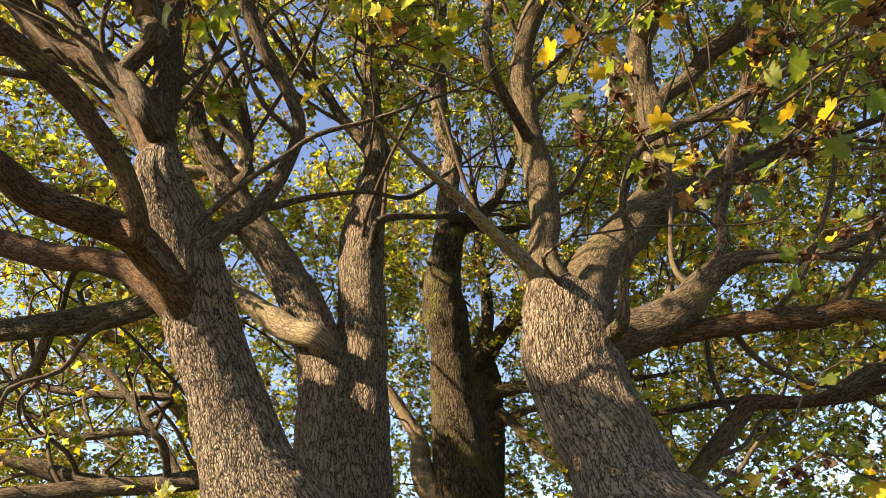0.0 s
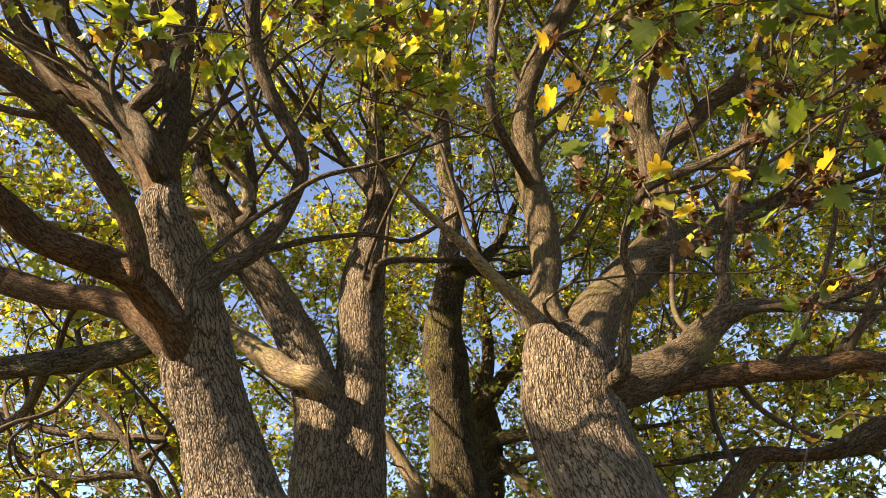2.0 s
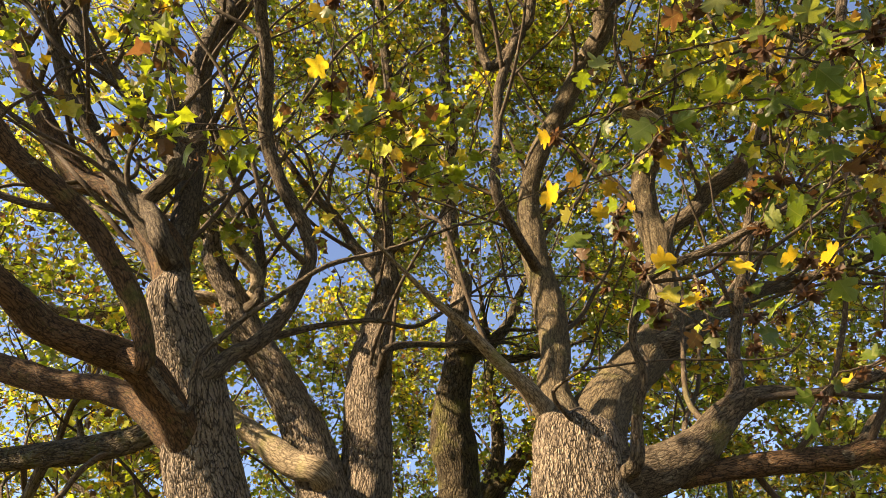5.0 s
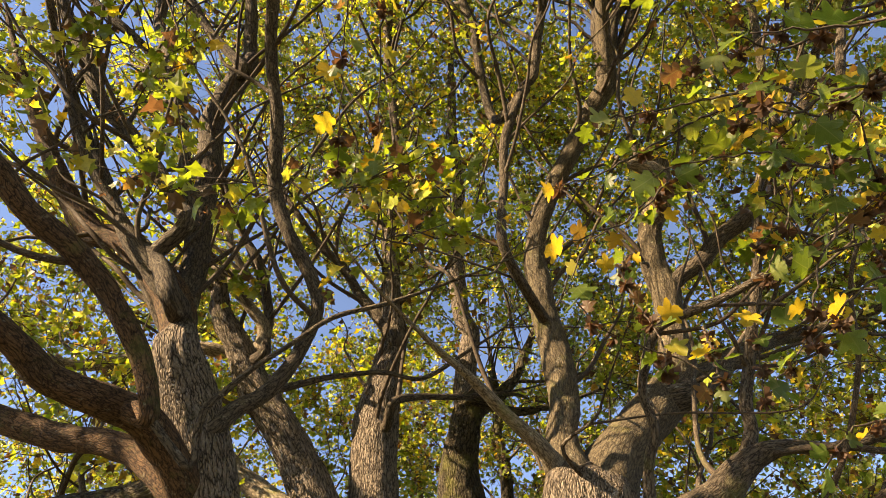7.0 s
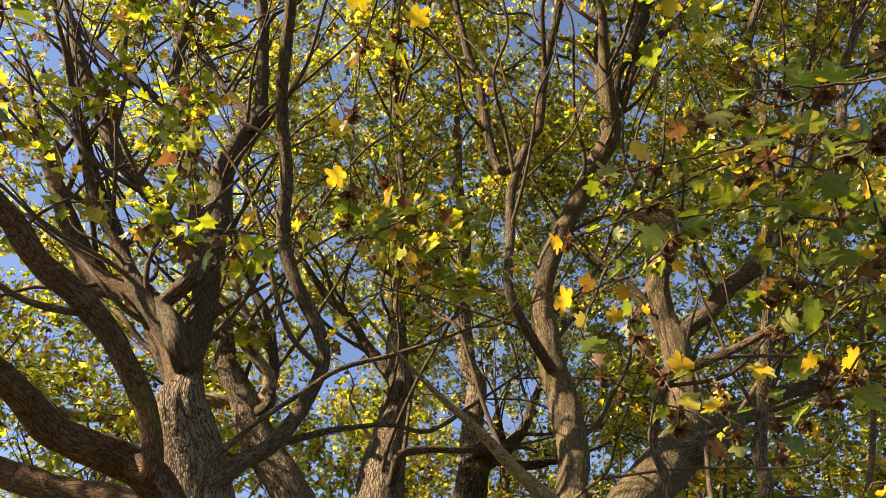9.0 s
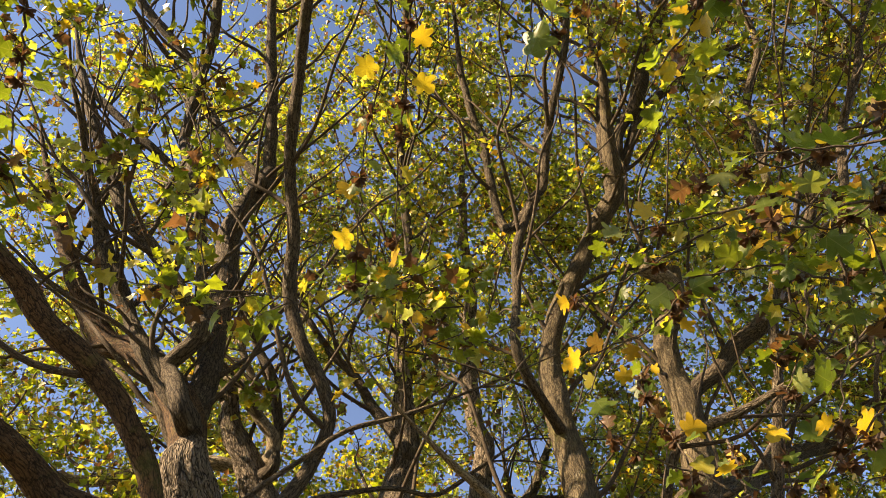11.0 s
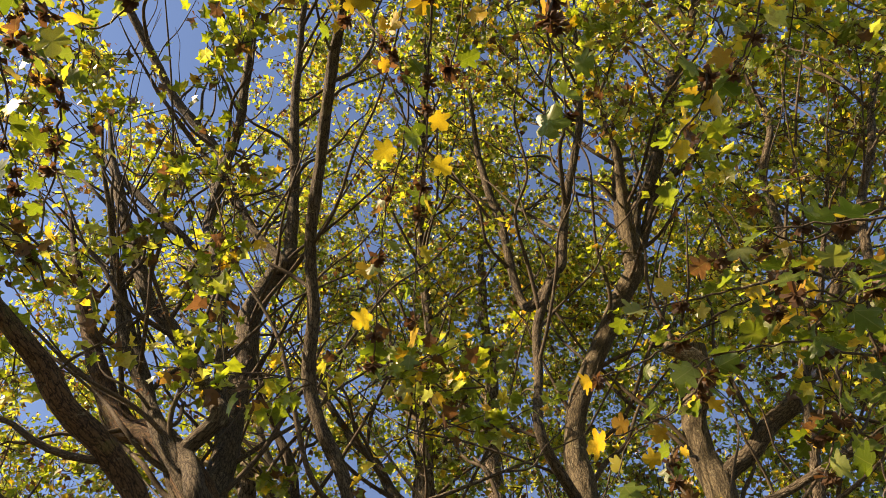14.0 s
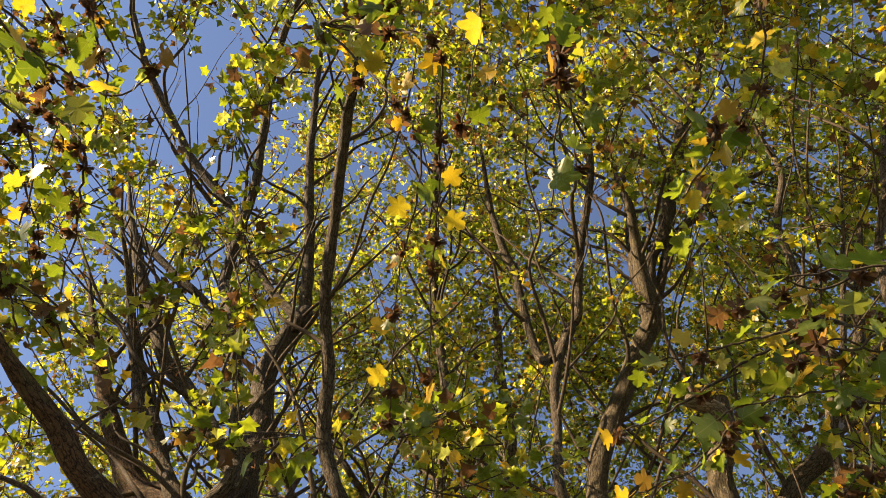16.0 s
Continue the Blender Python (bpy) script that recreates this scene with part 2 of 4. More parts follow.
def tube(path, sides, relief=0.0, seed=0.0, closed=True):
    """Vertices, quads and bark coordinates of a tapered, knobbly tube along path (x, y, z, radius)."""
    c, r = path[:, :3], path[:, 3]
    tangent = np.gradient(c, axis=0)
    tangent /= np.linalg.norm(tangent, axis=1)[:, None] + 1e-9
    side = np.cross(tangent[0], (0.31, 0.9, 0.3))
    sides_all = []
    for tg in tangent:
        side = side - tg * side.dot(tg)
        side /= np.linalg.norm(side) + 1e-9
        sides_all.append(side)
    s1 = np.array(sides_all)
    s2 = np.cross(tangent, s1)
    run = np.r_[0, np.cumsum(np.linalg.norm(np.diff(c, axis=0), axis=1))]
    a = np.linspace(0, 2 * np.pi, sides, endpoint=False)
    out = np.cos(a)[None, :, None] * s1[:, None] + np.sin(a)[None, :, None] * s2[:, None]
    rad = np.repeat(r[:, None], sides, 1)
    flat = np.stack([rad * np.cos(a) + seed * 3.7, rad * np.sin(a) + seed * 1.3, np.repeat(run[:, None], sides, 1) + seed], -1)
    if relief:
        amp = np.minimum(relief, 0.09 * r)[:, None]
        rad = rad + 0.075 * r[:, None] * field(flat * (6, 6, 4)) + amp * field(flat * (38, 38, 11)) + 0.4 * amp * field(flat * (70, 70, 34))
    verts = c[:, None] + out * rad[..., None]
    n, m = len(c), sides
    i, j = np.meshgrid(np.arange(n - 1), np.arange(m), indexing="ij")
    k = (j + 1) % m
    quads = np.stack([i * m + j, i * m + k, (i + 1) * m + k, (i + 1) * m + j], -1).reshape(-1, 4)
    verts, flat = verts.reshape(-1, 3), flat.reshape(-1, 3)
    if closed:      # rounded ends
        jj = np.arange(0, m, 2)
        for ring, tip, way in (((n - 1) * m, c[-1] + tangent[-1] * r[-1] * 0.6, 1), (0, c[0] - tangent[0] * r[0] * 0.6, -1)):
            end = len(verts)
            verts, flat = np.vstack([verts, tip]), np.vstack([flat, flat[ring]])
            quads = np.vstack([quads, np.stack([ring + jj, ring + (jj + 1) % m, ring + (jj + 2) % m, np.full(len(jj), end)], -1)[:, ::way]])
    return verts, quads, flat


# ---- the ground ----
def ground():
    """One sheet to the horizon, finely uneven under the trees."""
    rings = np.r_[0.01, np.geomspace(0.6, 900, 60)]
    n = 72
    a = np.linspace(0, 2 * np.pi, n, endpoint=False)
    x, y = rings[:, None] * np.cos(a), rings[:, None] * np.sin(a) + 3
    z = np.array([[0.10 * noise.noise((u * 0.35, v * 0.35, 0)) * min(1, 40 / (1 + abs(u) + abs(v))) for u, v in zip(p, q)] for p, q in zip(x, y)])
    i, j = np.meshgrid(np.arange(len(rings) - 1), np.arange(n), indexing="ij")
    k = (j + 1) % n
    faces = np.stack([i * n + j, i * n + k, (i + 1) * n + k, (i + 1) * n + j], -1).reshape(-1, 4)
    ob = new("ground", mesh_of("ground", np.stack([x, y, z], -1).reshape(-1, 3), faces, turf()))
    tagged(ob, "rough grass strewn with fallen autumn leaves under the trees", "ground", kind="structure")


ground()

# ---- the trees: trunks and limbs ----
GROWN = {}          # tree name: list of (smooth path, kind)


def tree(name, label):
    ob = new("maple_tree")
    tagged(ob, label, "tree", "group of maple trees")
    GROWN[ob.name] = []
    return ob


def limb(owner, kind, points, mat=None, broken=False):
    """A trunk, stem or limb through points (x, y, z, radius); it grows out of the wood that its tree already has."""
    big = max(p[3] for p in points)
    r0 = points[len(points) // 2][3]
    points = list(points)
    if kind != "trunk":
        first = np.array(points[0][:3])
        wood = np.vstack([q for q, _ in GROWN[owner.name]])
        gap = np.linalg.norm(wood[:, :3] - first, axis=1) + 0.6 * np.maximum(0, wood[:, 2] - first[2])
        root = wood[int(np.argmin(gap))]
        reach = float(np.linalg.norm(root[:3] - first))
        if reach > 0.3:         # a long run up from its parent
            middle = (root[:3] + first) / 2 + np.array((0.02, 0.0, -0.12 * reach))
            points = [(*root[:3], points[0][3] * 1.3), (*middle, points[0][3] * 1.15)] + points
        elif reach > 0.02:
            points = [(*root[:3], min(root[3] * 0.9, points[0][3] * 1.15))] + points
        if not broken:          # thins out to a tip
            a, b = np.array(points[-2][:3]), np.array(points[-1][:3])
            way = (b - a) / np.linalg.norm(b - a)
            size, r = 0.5 + 8 * points[-1][3], points[-1][3]
            points += [(*(b + size * way * u + np.array((0.03, -0.02, 0.06)) * u * u), r * (1 - 0.8 * u)) for u in (0.5, 1.0)]
    else:
        points[-1:] = [points[-1], (*(2 * np.array(points[-1][:3]) - np.array(points[-2][:3])) * 0.3 + np.array(points[-1][:3]) * 0.7, points[-1][3] * 0.5)]
    near = kind in ("trunk", "stem") and big > 0.1 and points[-1][1] < 4.2
    if near:
        step, sides, relief = 0.013, int(np.clip(2 * np.pi * r0 / 0.011, 48, 120)), 0.006
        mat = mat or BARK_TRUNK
    elif kind in ("trunk", "stem") and big > 0.06:
        step, sides, relief = 0.022, 48, 0.006
    elif r0 > 0.03:
        step, sides, relief = 0.022, 32, 0.005
    elif r0 > 0.014:
        step, sides, relief = 0.03, 16, 0.004
    else:
        step, sides, relief = 0.04, 9, 0.002
    path = smooth_path(points, step)
    if near:            # coarser near the ground and high up
        keep = np.arange(len(path))
        path = path[((path[:, 2] > 1.95) & (path[:, 2] < 4.3)) | (keep % 6 == 0) | (keep == len(path) - 1)]
    seed = len(GROWN[owner.name]) * 1.9 + len(GROWN) * 0.37
    wave = min(0.011, 0.3 * r0)
    for q in path[2:]:
        x, y, z = q[:3]
        q[:3] += wave * np.array(noise.noise_vector((x * 3 + seed, y * 3, z * 3)))
    v, f, flat = tube(path, sides, relief, seed)
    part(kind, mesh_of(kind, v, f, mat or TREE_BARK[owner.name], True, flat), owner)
    GROWN[owner.name].append((path[::max(1, int(0.06 / step))], kind))


TREE_BARK = {}

tree_a = tree("maple_tree", "leaning grey-brown maple stem with rusty spreading limbs")
TREE_BARK[tree_a.name] = BARK
limb(tree_a, "trunk", [(0.158, 2.747, -0.100, 0.3900), (0.018, 2.740, 0.724, 0.3120), (-0.367, 2.725, 1.608, 0.2786), (-0.500, 2.732, 1.826, 0.2412), (-0.693, 2.705, 2.057, 0.1983), (-0.779, 2.676, 2.225, 0.1724), (-0.877, 2.624, 2.436, 0.1537), (-0.973, 2.550, 2.649, 0.1432), (-1.026, 2.467, 2.865, 0.1298), (-1.094, 2.359, 3.073, 0.1186), (-1.174, 2.245, 3.250, 0.1020), (-1.195, 2.262, 3.360, 0.0780), (-1.215, 2.280, 3.450, 0.0500)])
limb(tree_a, "stem", [(-1.182, 2.266, 3.265, 0.0772), (-1.279, 2.341, 3.555, 0.0754), (-1.338, 2.414, 3.915, 0.0669), (-1.430, 2.438, 4.333, 0.0730), (-1.449, 2.412, 4.541, 0.0721), (-1.498, 2.388, 4.828, 0.0687), (-1.544, 2.347, 5.092, 0.0699), (-1.506, 2.311, 5.458, 0.0620), (-1.446, 2.288, 5.709, 0.0601), (-1.460, 2.276, 5.829, 0.0466), (-1.533, 2.004, 6.454, 0.0415), (-1.617, 1.628, 7.058, 0.0374), (-1.630, 1.252, 7.545, 0.0318), (-1.609, 0.872, 7.957, 0.0251)], BARK)
limb(tree_a, "limb", [(-1.181, 2.252, 3.284, 0.0721), (-1.289, 2.301, 3.554, 0.0803), (-1.498, 2.317, 3.822, 0.0778), (-1.718, 2.315, 4.010, 0.0666), (-1.888, 2.330, 4.071, 0.0625), (-2.099, 2.279, 4.321, 0.0558), (-2.281, 2.202, 4.576, 0.0478), (-2.463, 2.087, 4.872, 0.0388)], BARK_RUST)
limb(tree_a, "limb", [(-1.210, 2.104, 3.447, 0.0438), (-1.367, 2.140, 3.685, 0.0416), (-1.562, 2.157, 3.891, 0.0400), (-1.666, 2.123, 4.012, 0.0368), (-1.838, 2.097, 4.287, 0.0328), (-2.058, 2.021, 4.648, 0.0248), (-2.163, 1.781, 4.880, 0.0199), (-2.253, 1.476, 5.145, 0.0137)])
limb(tree_a, "limb", [(-0.924, 2.712, 2.488, 0.0507), (-0.987, 2.502, 2.678, 0.0685), (-1.063, 2.319, 2.789, 0.0665), (-1.141, 2.134, 2.871, 0.0669), (-1.217, 2.021, 2.874, 0.0611), (-1.297, 1.906, 2.858, 0.0554), (-1.356, 1.807, 2.848, 0.0512), (-1.392, 1.696, 2.868, 0.0471), (-1.435, 1.559, 2.880, 0.0397), (-1.468, 1.430, 2.886, 0.0327)], BARK_RUST)
limb(tree_a, "limb", [(-1.054, 1.985, 2.805, 0.0366), (-1.086, 1.912, 2.933, 0.0347), (-1.128, 1.847, 3.018, 0.0371), (-1.214, 1.738, 3.125, 0.0397), (-1.286, 1.655, 3.187, 0.0411), (-1.366, 1.563, 3.243, 0.0402), (-1.467, 1.466, 3.291, 0.0385), (-1.540, 1.348, 3.360, 0.0354), (-1.620, 1.234, 3.404, 0.0311), (-1.709, 1.085, 3.457, 0.0232)], BARK_RUST)
limb(tree_a, "limb", [(-1.092, 2.484, 2.757, 0.0623), (-1.305, 2.510, 2.936, 0.0555), (-1.498, 2.529, 3.001, 0.0550), (-1.686, 2.546, 3.030, 0.0584), (-1.846, 2.543, 3.071, 0.0615), (-2.027, 2.529, 3.120, 0.0574), (-2.228, 2.499, 3.175, 0.0500)], BARK_RUST)
limb(tree_a, "limb", [(-1.083, 2.490, 2.877, 0.0633), (-1.271, 2.615, 2.840, 0.0560), (-1.452, 2.695, 2.823, 0.0598), (-1.683, 2.766, 2.813, 0.0584), (-1.853, 2.804, 2.808, 0.0543), (-2.021, 2.830, 2.803, 0.0513), (-2.211, 2.851, 2.795, 0.0449)], BARK_MOSS)
limb(tree_a, "limb", [(-1.763, 2.785, 2.778, 0.0266), (-1.891, 2.953, 2.674, 0.0232), (-2.021, 3.033, 2.612, 0.0208), (-2.171, 3.095, 2.558, 0.0165)])
limb(tree_a, "limb", [(-0.988, 2.360, 2.965, 0.0441), (-0.910, 2.386, 3.084, 0.0374), (-0.834, 2.414, 3.165, 0.0354), (-0.766, 2.422, 3.273, 0.0334), (-0.709, 2.411, 3.403, 0.0313), (-0.654, 2.368, 3.594, 0.0307), (-0.696, 2.304, 3.740, 0.0326), (-0.813, 2.202, 3.921, 0.0348), (-0.917, 2.093, 4.160, 0.0333), (-0.924, 1.877, 4.477, 0.0330), (-0.965, 1.583, 4.797, 0.0327), (-0.925, 1.289, 5.086, 0.0322), (-0.873, 0.923, 5.381, 0.0319), (-0.794, 0.578, 5.589, 0.0259), (-0.738, 0.221, 5.749, 0.0195)])
limb(tree_a, "limb", [(-0.819, 2.579, 3.309, 0.0189), (-0.637, 2.668, 3.426, 0.0153), (-0.383, 2.784, 3.540, 0.0130), (-0.188, 2.885, 3.575, 0.0118), (0.018, 2.897, 3.737, 0.0091)])
limb(tree_a, "limb", [(-0.896, 2.075, 2.669, 0.0148), (-0.889, 2.040, 2.757, 0.0138), (-0.875, 2.003, 2.851, 0.0128), (-0.823, 1.995, 2.912, 0.0117), (-0.733, 1.979, 3.009, 0.0107), (-0.610, 1.967, 3.107, 0.0097), (-0.470, 1.943, 3.209, 0.0098), (-0.285, 1.944, 3.278, 0.0087), (-0.116, 1.929, 3.340, 0.0066)])
limb(tree_a, "limb", [(-1.254, 2.057, 3.853, 0.0418), (-1.354, 2.064, 3.999, 0.0393), (-1.557, 2.054, 4.290, 0.0393), (-1.764, 2.019, 4.535, 0.0403), (-1.960, 1.971, 4.733, 0.0407), (-2.138, 1.870, 5.040, 0.0414), (-2.297, 1.756, 5.295, 0.0380), (-2.440, 1.640, 5.560, 0.0340)])
limb(tree_a, "limb", [(-1.265, 2.137, 3.919, 0.0344), (-1.364, 2.106, 4.175, 0.0304), (-1.446, 2.050, 4.476, 0.0290), (-1.515, 1.986, 4.697, 0.0285), (-1.637, 1.858, 5.014, 0.0285), (-1.875, 1.910, 5.533, 0.0361), (-1.862, 1.682, 5.998, 0.0341), (-1.828, 1.438, 6.386, 0.0337), (-1.801, 0.844, 7.059, 0.0318), (-1.692, 0.476, 7.426, 0.0282), (-1.607, 0.296, 7.600, 0.0236)])
limb(tree_a, "limb", [(-1.924, 1.809, 5.853, 0.0317), (-1.950, 1.676, 6.151, 0.0330), (-2.236, 1.469, 6.431, 0.0349), (-2.439, 1.289, 6.630, 0.0338), (-2.864, 0.688, 7.153, 0.0318), (-2.920, 0.541, 7.272, 0.0243), (-3.024, 0.259, 7.477, 0.0195)])
limb(tree_a, "limb", [(-1.416, 2.213, 5.500, 0.0357), (-1.704, 2.175, 5.864, 0.0343), (-1.950, 2.077, 6.243, 0.0322), (-2.114, 1.992, 6.487, 0.0288), (-2.385, 1.866, 6.790, 0.0228), (-2.589, 1.611, 6.916, 0.0182), (-2.792, 1.290, 7.060, 0.0125)])
limb(tree_a, "limb", [(-1.158, 2.215, 3.434, 0.0209), (-1.284, 2.319, 3.411, 0.0190), (-1.443, 2.295, 3.631, 0.0200), (-1.565, 2.256, 3.833, 0.0194), (-1.671, 2.202, 4.031, 0.0186), (-1.767, 2.143, 4.193, 0.0160)])
limb(tree_a, "limb", [(-1.212, 2.198, 3.477, 0.0452), (-1.358, 2.169, 3.621, 0.0470), (-1.487, 2.132, 3.771, 0.0431), (-1.589, 2.121, 3.906, 0.0357), (-1.690, 2.112, 4.035, 0.0308), (-1.809, 2.046, 4.194, 0.0287), (-1.913, 1.971, 4.359, 0.0230)])
limb(tree_a, "limb", [(-1.588, 2.064, 4.892, 0.0284), (-1.750, 1.942, 5.089, 0.0258), (-1.954, 1.815, 5.251, 0.0267), (-2.136, 1.743, 5.385, 0.0237), (-2.302, 1.670, 5.520, 0.0245), (-2.450, 1.616, 5.652, 0.0211)])

tree_b = tree("maple_tree", "twin-stemmed grey-brown maple with deeply furrowed bark")
TREE_BARK[tree_b.name] = BARK
limb(tree_b, "trunk", [(-0.296, 3.508, -0.100, 0.4196), (-0.324, 3.514, 0.725, 0.3357), (-0.403, 3.527, 1.611, 0.2950), (-0.452, 3.550, 1.894, 0.2600), (-0.490, 3.560, 2.199, 0.2250), (-0.522, 3.560, 2.425, 0.1900), (-0.538, 3.560, 2.713, 0.1300), (-0.545, 3.560, 2.850, 0.0600)])
limb(tree_b, "stem", [(-0.395, 3.545, 1.750, 0.1900), (-0.405, 3.555, 2.050, 0.1800), (-0.425, 3.565, 2.350, 0.1680), (-0.448, 3.585, 2.614, 0.1560), (-0.470, 3.636, 2.889, 0.1490), (-0.478, 3.668, 3.108, 0.1450), (-0.510, 3.686, 3.490, 0.1427), (-0.517, 3.679, 3.728, 0.1446), (-0.507, 3.668, 3.891, 0.1323), (-0.472, 3.636, 4.179, 0.1022), (-0.448, 3.608, 4.345, 0.0885), (-0.459, 3.584, 4.446, 0.0777)])
limb(tree_b, "stem", [(-0.555, 3.500, 1.750, 0.1800), (-0.575, 3.500, 2.050, 0.1700), (-0.600, 3.500, 2.350, 0.1620), (-0.618, 3.525, 2.640, 0.1580), (-0.660, 3.560, 2.882, 0.1494), (-0.710, 3.576, 3.019, 0.1354), (-0.787, 3.575, 3.211, 0.1232), (-0.927, 3.554, 3.460, 0.1164), (-1.082, 3.517, 3.675, 0.1106), (-1.198, 3.482, 3.816, 0.1089), (-1.307, 3.435, 3.973, 0.0997), (-1.414, 3.368, 4.162, 0.0829), (-1.546, 3.286, 4.344, 0.0692), (-1.574, 3.219, 4.519, 0.0507), (-1.659, 3.128, 4.631, 0.0355), (-1.733, 2.969, 4.938, 0.0284)])
limb(tree_b, "limb", [(-0.682, 3.363, 2.983, 0.0687), (-0.821, 3.423, 3.041, 0.0739), (-0.932, 3.460, 3.118, 0.0723), (-1.085, 3.501, 3.231, 0.0627), (-1.243, 3.532, 3.355, 0.0541), (-1.390, 3.548, 3.503, 0.0503), (-1.575, 3.556, 3.657, 0.0409)], BARK_PALE)
limb(tree_b, "limb", [(-0.435, 3.553, 4.327, 0.0570), (-0.556, 3.586, 4.530, 0.0473), (-0.734, 3.615, 4.788, 0.0370), (-0.899, 3.614, 5.066, 0.0322), (-1.080, 3.599, 5.247, 0.0310), (-1.313, 3.555, 5.576, 0.0255)])
limb(tree_b, "limb", [(-0.459, 3.596, 4.431, 0.0583), (-0.510, 3.552, 4.820, 0.0468), (-0.544, 3.474, 5.205, 0.0425), (-0.486, 3.342, 5.591, 0.0420), (-0.536, 3.107, 6.173, 0.0422), (-0.621, 2.783, 6.748, 0.0397), (-0.621, 2.419, 7.255, 0.0365), (-0.603, 1.918, 7.804, 0.0302), (-0.575, 1.407, 8.248, 0.0258)])
limb(tree_b, "limb", [(-1.346, 3.588, 4.145, 0.0505), (-1.628, 3.509, 4.206, 0.0433), (-1.868, 3.490, 4.165, 0.0398), (-2.132, 3.474, 4.087, 0.0383), (-2.321, 3.452, 4.028, 0.0346), (-2.527, 3.383, 4.009, 0.0287), (-2.693, 3.299, 4.024, 0.0207)], BARK_PALE)
limb(tree_b, "limb", [(-1.408, 3.624, 4.240, 0.0516), (-1.351, 3.646, 4.374, 0.0444), (-1.345, 3.626, 4.578, 0.0350), (-1.420, 3.580, 4.768, 0.0316), (-1.548, 3.543, 4.891, 0.0279), (-1.701, 3.443, 5.124, 0.0264), (-1.797, 3.304, 5.475, 0.0205)], BARK_PALE)
limb(tree_b, "limb", [(-0.376, 3.363, 3.732, 0.0270), (-0.224, 3.490, 3.849, 0.0211), (-0.051, 3.633, 3.938, 0.0201), (0.155, 3.774, 4.046, 0.0152)])
limb(tree_b, "limb", [(-0.742, 3.770, 2.271, 0.0560), (-1.071, 3.815, 2.368, 0.0511), (-1.295, 3.840, 2.358, 0.0505), (-1.606, 3.858, 2.322, 0.0537), (-1.820, 3.853, 2.309, 0.0511), (-2.055, 3.835, 2.288, 0.0446), (-2.387, 3.789, 2.251, 0.0382), (-2.597, 3.743, 2.237, 0.0272)])
limb(tree_b, "limb", [(-1.855, 3.923, 2.328, 0.0483), (-2.120, 3.919, 2.374, 0.0496), (-2.320, 3.903, 2.432, 0.0429), (-2.514, 3.878, 2.480, 0.0357), (-2.728, 3.842, 2.513, 0.0243)])
limb(tree_b, "limb", [(-1.493, 3.959, 2.366, 0.0290), (-1.749, 4.058, 2.665, 0.0249), (-1.957, 4.105, 2.889, 0.0239), (-2.140, 4.125, 3.063, 0.0206), (-2.337, 4.129, 3.179, 0.0148)])
limb(tree_b, "limb", [(-1.704, 4.079, 2.874, 0.0252), (-2.086, 4.126, 2.914, 0.0243), (-2.460, 4.137, 2.955, 0.0232), (-2.838, 4.101, 3.073, 0.0198)])
limb(tree_b, "limb", [(-1.545, 3.683, 2.526, 0.0208), (-1.730, 3.701, 2.574, 0.0213), (-2.006, 3.686, 2.539, 0.0182), (-2.227, 3.652, 2.633, 0.0149)])
limb(tree_b, "limb", [(-1.206, 3.325, 4.035, 0.0363), (-1.227, 3.341, 4.212, 0.0336), (-1.252, 3.353, 4.386, 0.0307), (-1.339, 3.229, 4.679, 0.0315), (-1.473, 3.144, 4.885, 0.0282), (-1.609, 2.994, 5.131, 0.0248)])
limb(tree_b, "limb", [(-1.232, 3.341, 4.088, 0.0367), (-1.241, 3.289, 4.224, 0.0371), (-1.333, 3.226, 4.327, 0.0337), (-1.432, 3.155, 4.426, 0.0340), (-1.477, 3.119, 4.509, 0.0305), (-1.592, 3.101, 4.532, 0.0269), (-1.719, 3.093, 4.533, 0.0233)], BARK_PALE)

tree_c = tree("maple_tree", "mossy dark maple trunk among the group")
TREE_BARK[tree_c.name] = BARK_MOSS
limb(tree_c, "trunk", [(0.325, 4.881, -0.100, 0.4923), (0.302, 4.885, 0.784, 0.3938), (0.240, 4.892, 1.741, 0.3516), (0.206, 4.912, 2.146, 0.2819), (0.165, 4.906, 2.428, 0.2354), (0.138, 4.880, 2.739, 0.2074), (0.092, 4.819, 3.135, 0.1708), (0.055, 4.720, 3.541, 0.1530), (0.026, 4.671, 3.705, 0.1644), (-0.004, 4.584, 3.951, 0.1392), (0.031, 4.484, 4.194, 0.1181), (0.070, 4.410, 4.354, 0.1098)])
limb(tree_c, "stem", [(0.061, 4.422, 4.335, 0.1054), (0.036, 4.422, 4.519, 0.0939), (0.055, 4.412, 4.730, 0.0822), (0.084, 4.379, 5.048, 0.0706), (0.012, 4.364, 5.187, 0.0715), (-0.051, 4.219, 5.846, 0.0656), (-0.025, 4.006, 6.454, 0.0531), (-0.084, 3.770, 6.923, 0.0441), (-0.107, 3.452, 7.463, 0.0344)])
limb(tree_c, "limb", [(0.083, 4.433, 4.317, 0.0878), (0.189, 4.519, 4.443, 0.0722), (0.285, 4.591, 4.542, 0.0599), (0.461, 4.705, 4.820, 0.0435), (0.581, 4.783, 5.176, 0.0355)])
limb(tree_c, "limb", [(-0.056, 4.922, 2.476, 0.0971), (-0.145, 4.926, 2.631, 0.0893), (-0.181, 4.917, 2.849, 0.0579), (-0.302, 4.904, 3.033, 0.0475), (-0.429, 4.885, 3.199, 0.0435), (-0.617, 4.866, 3.326, 0.0307)], BARK_PALE)
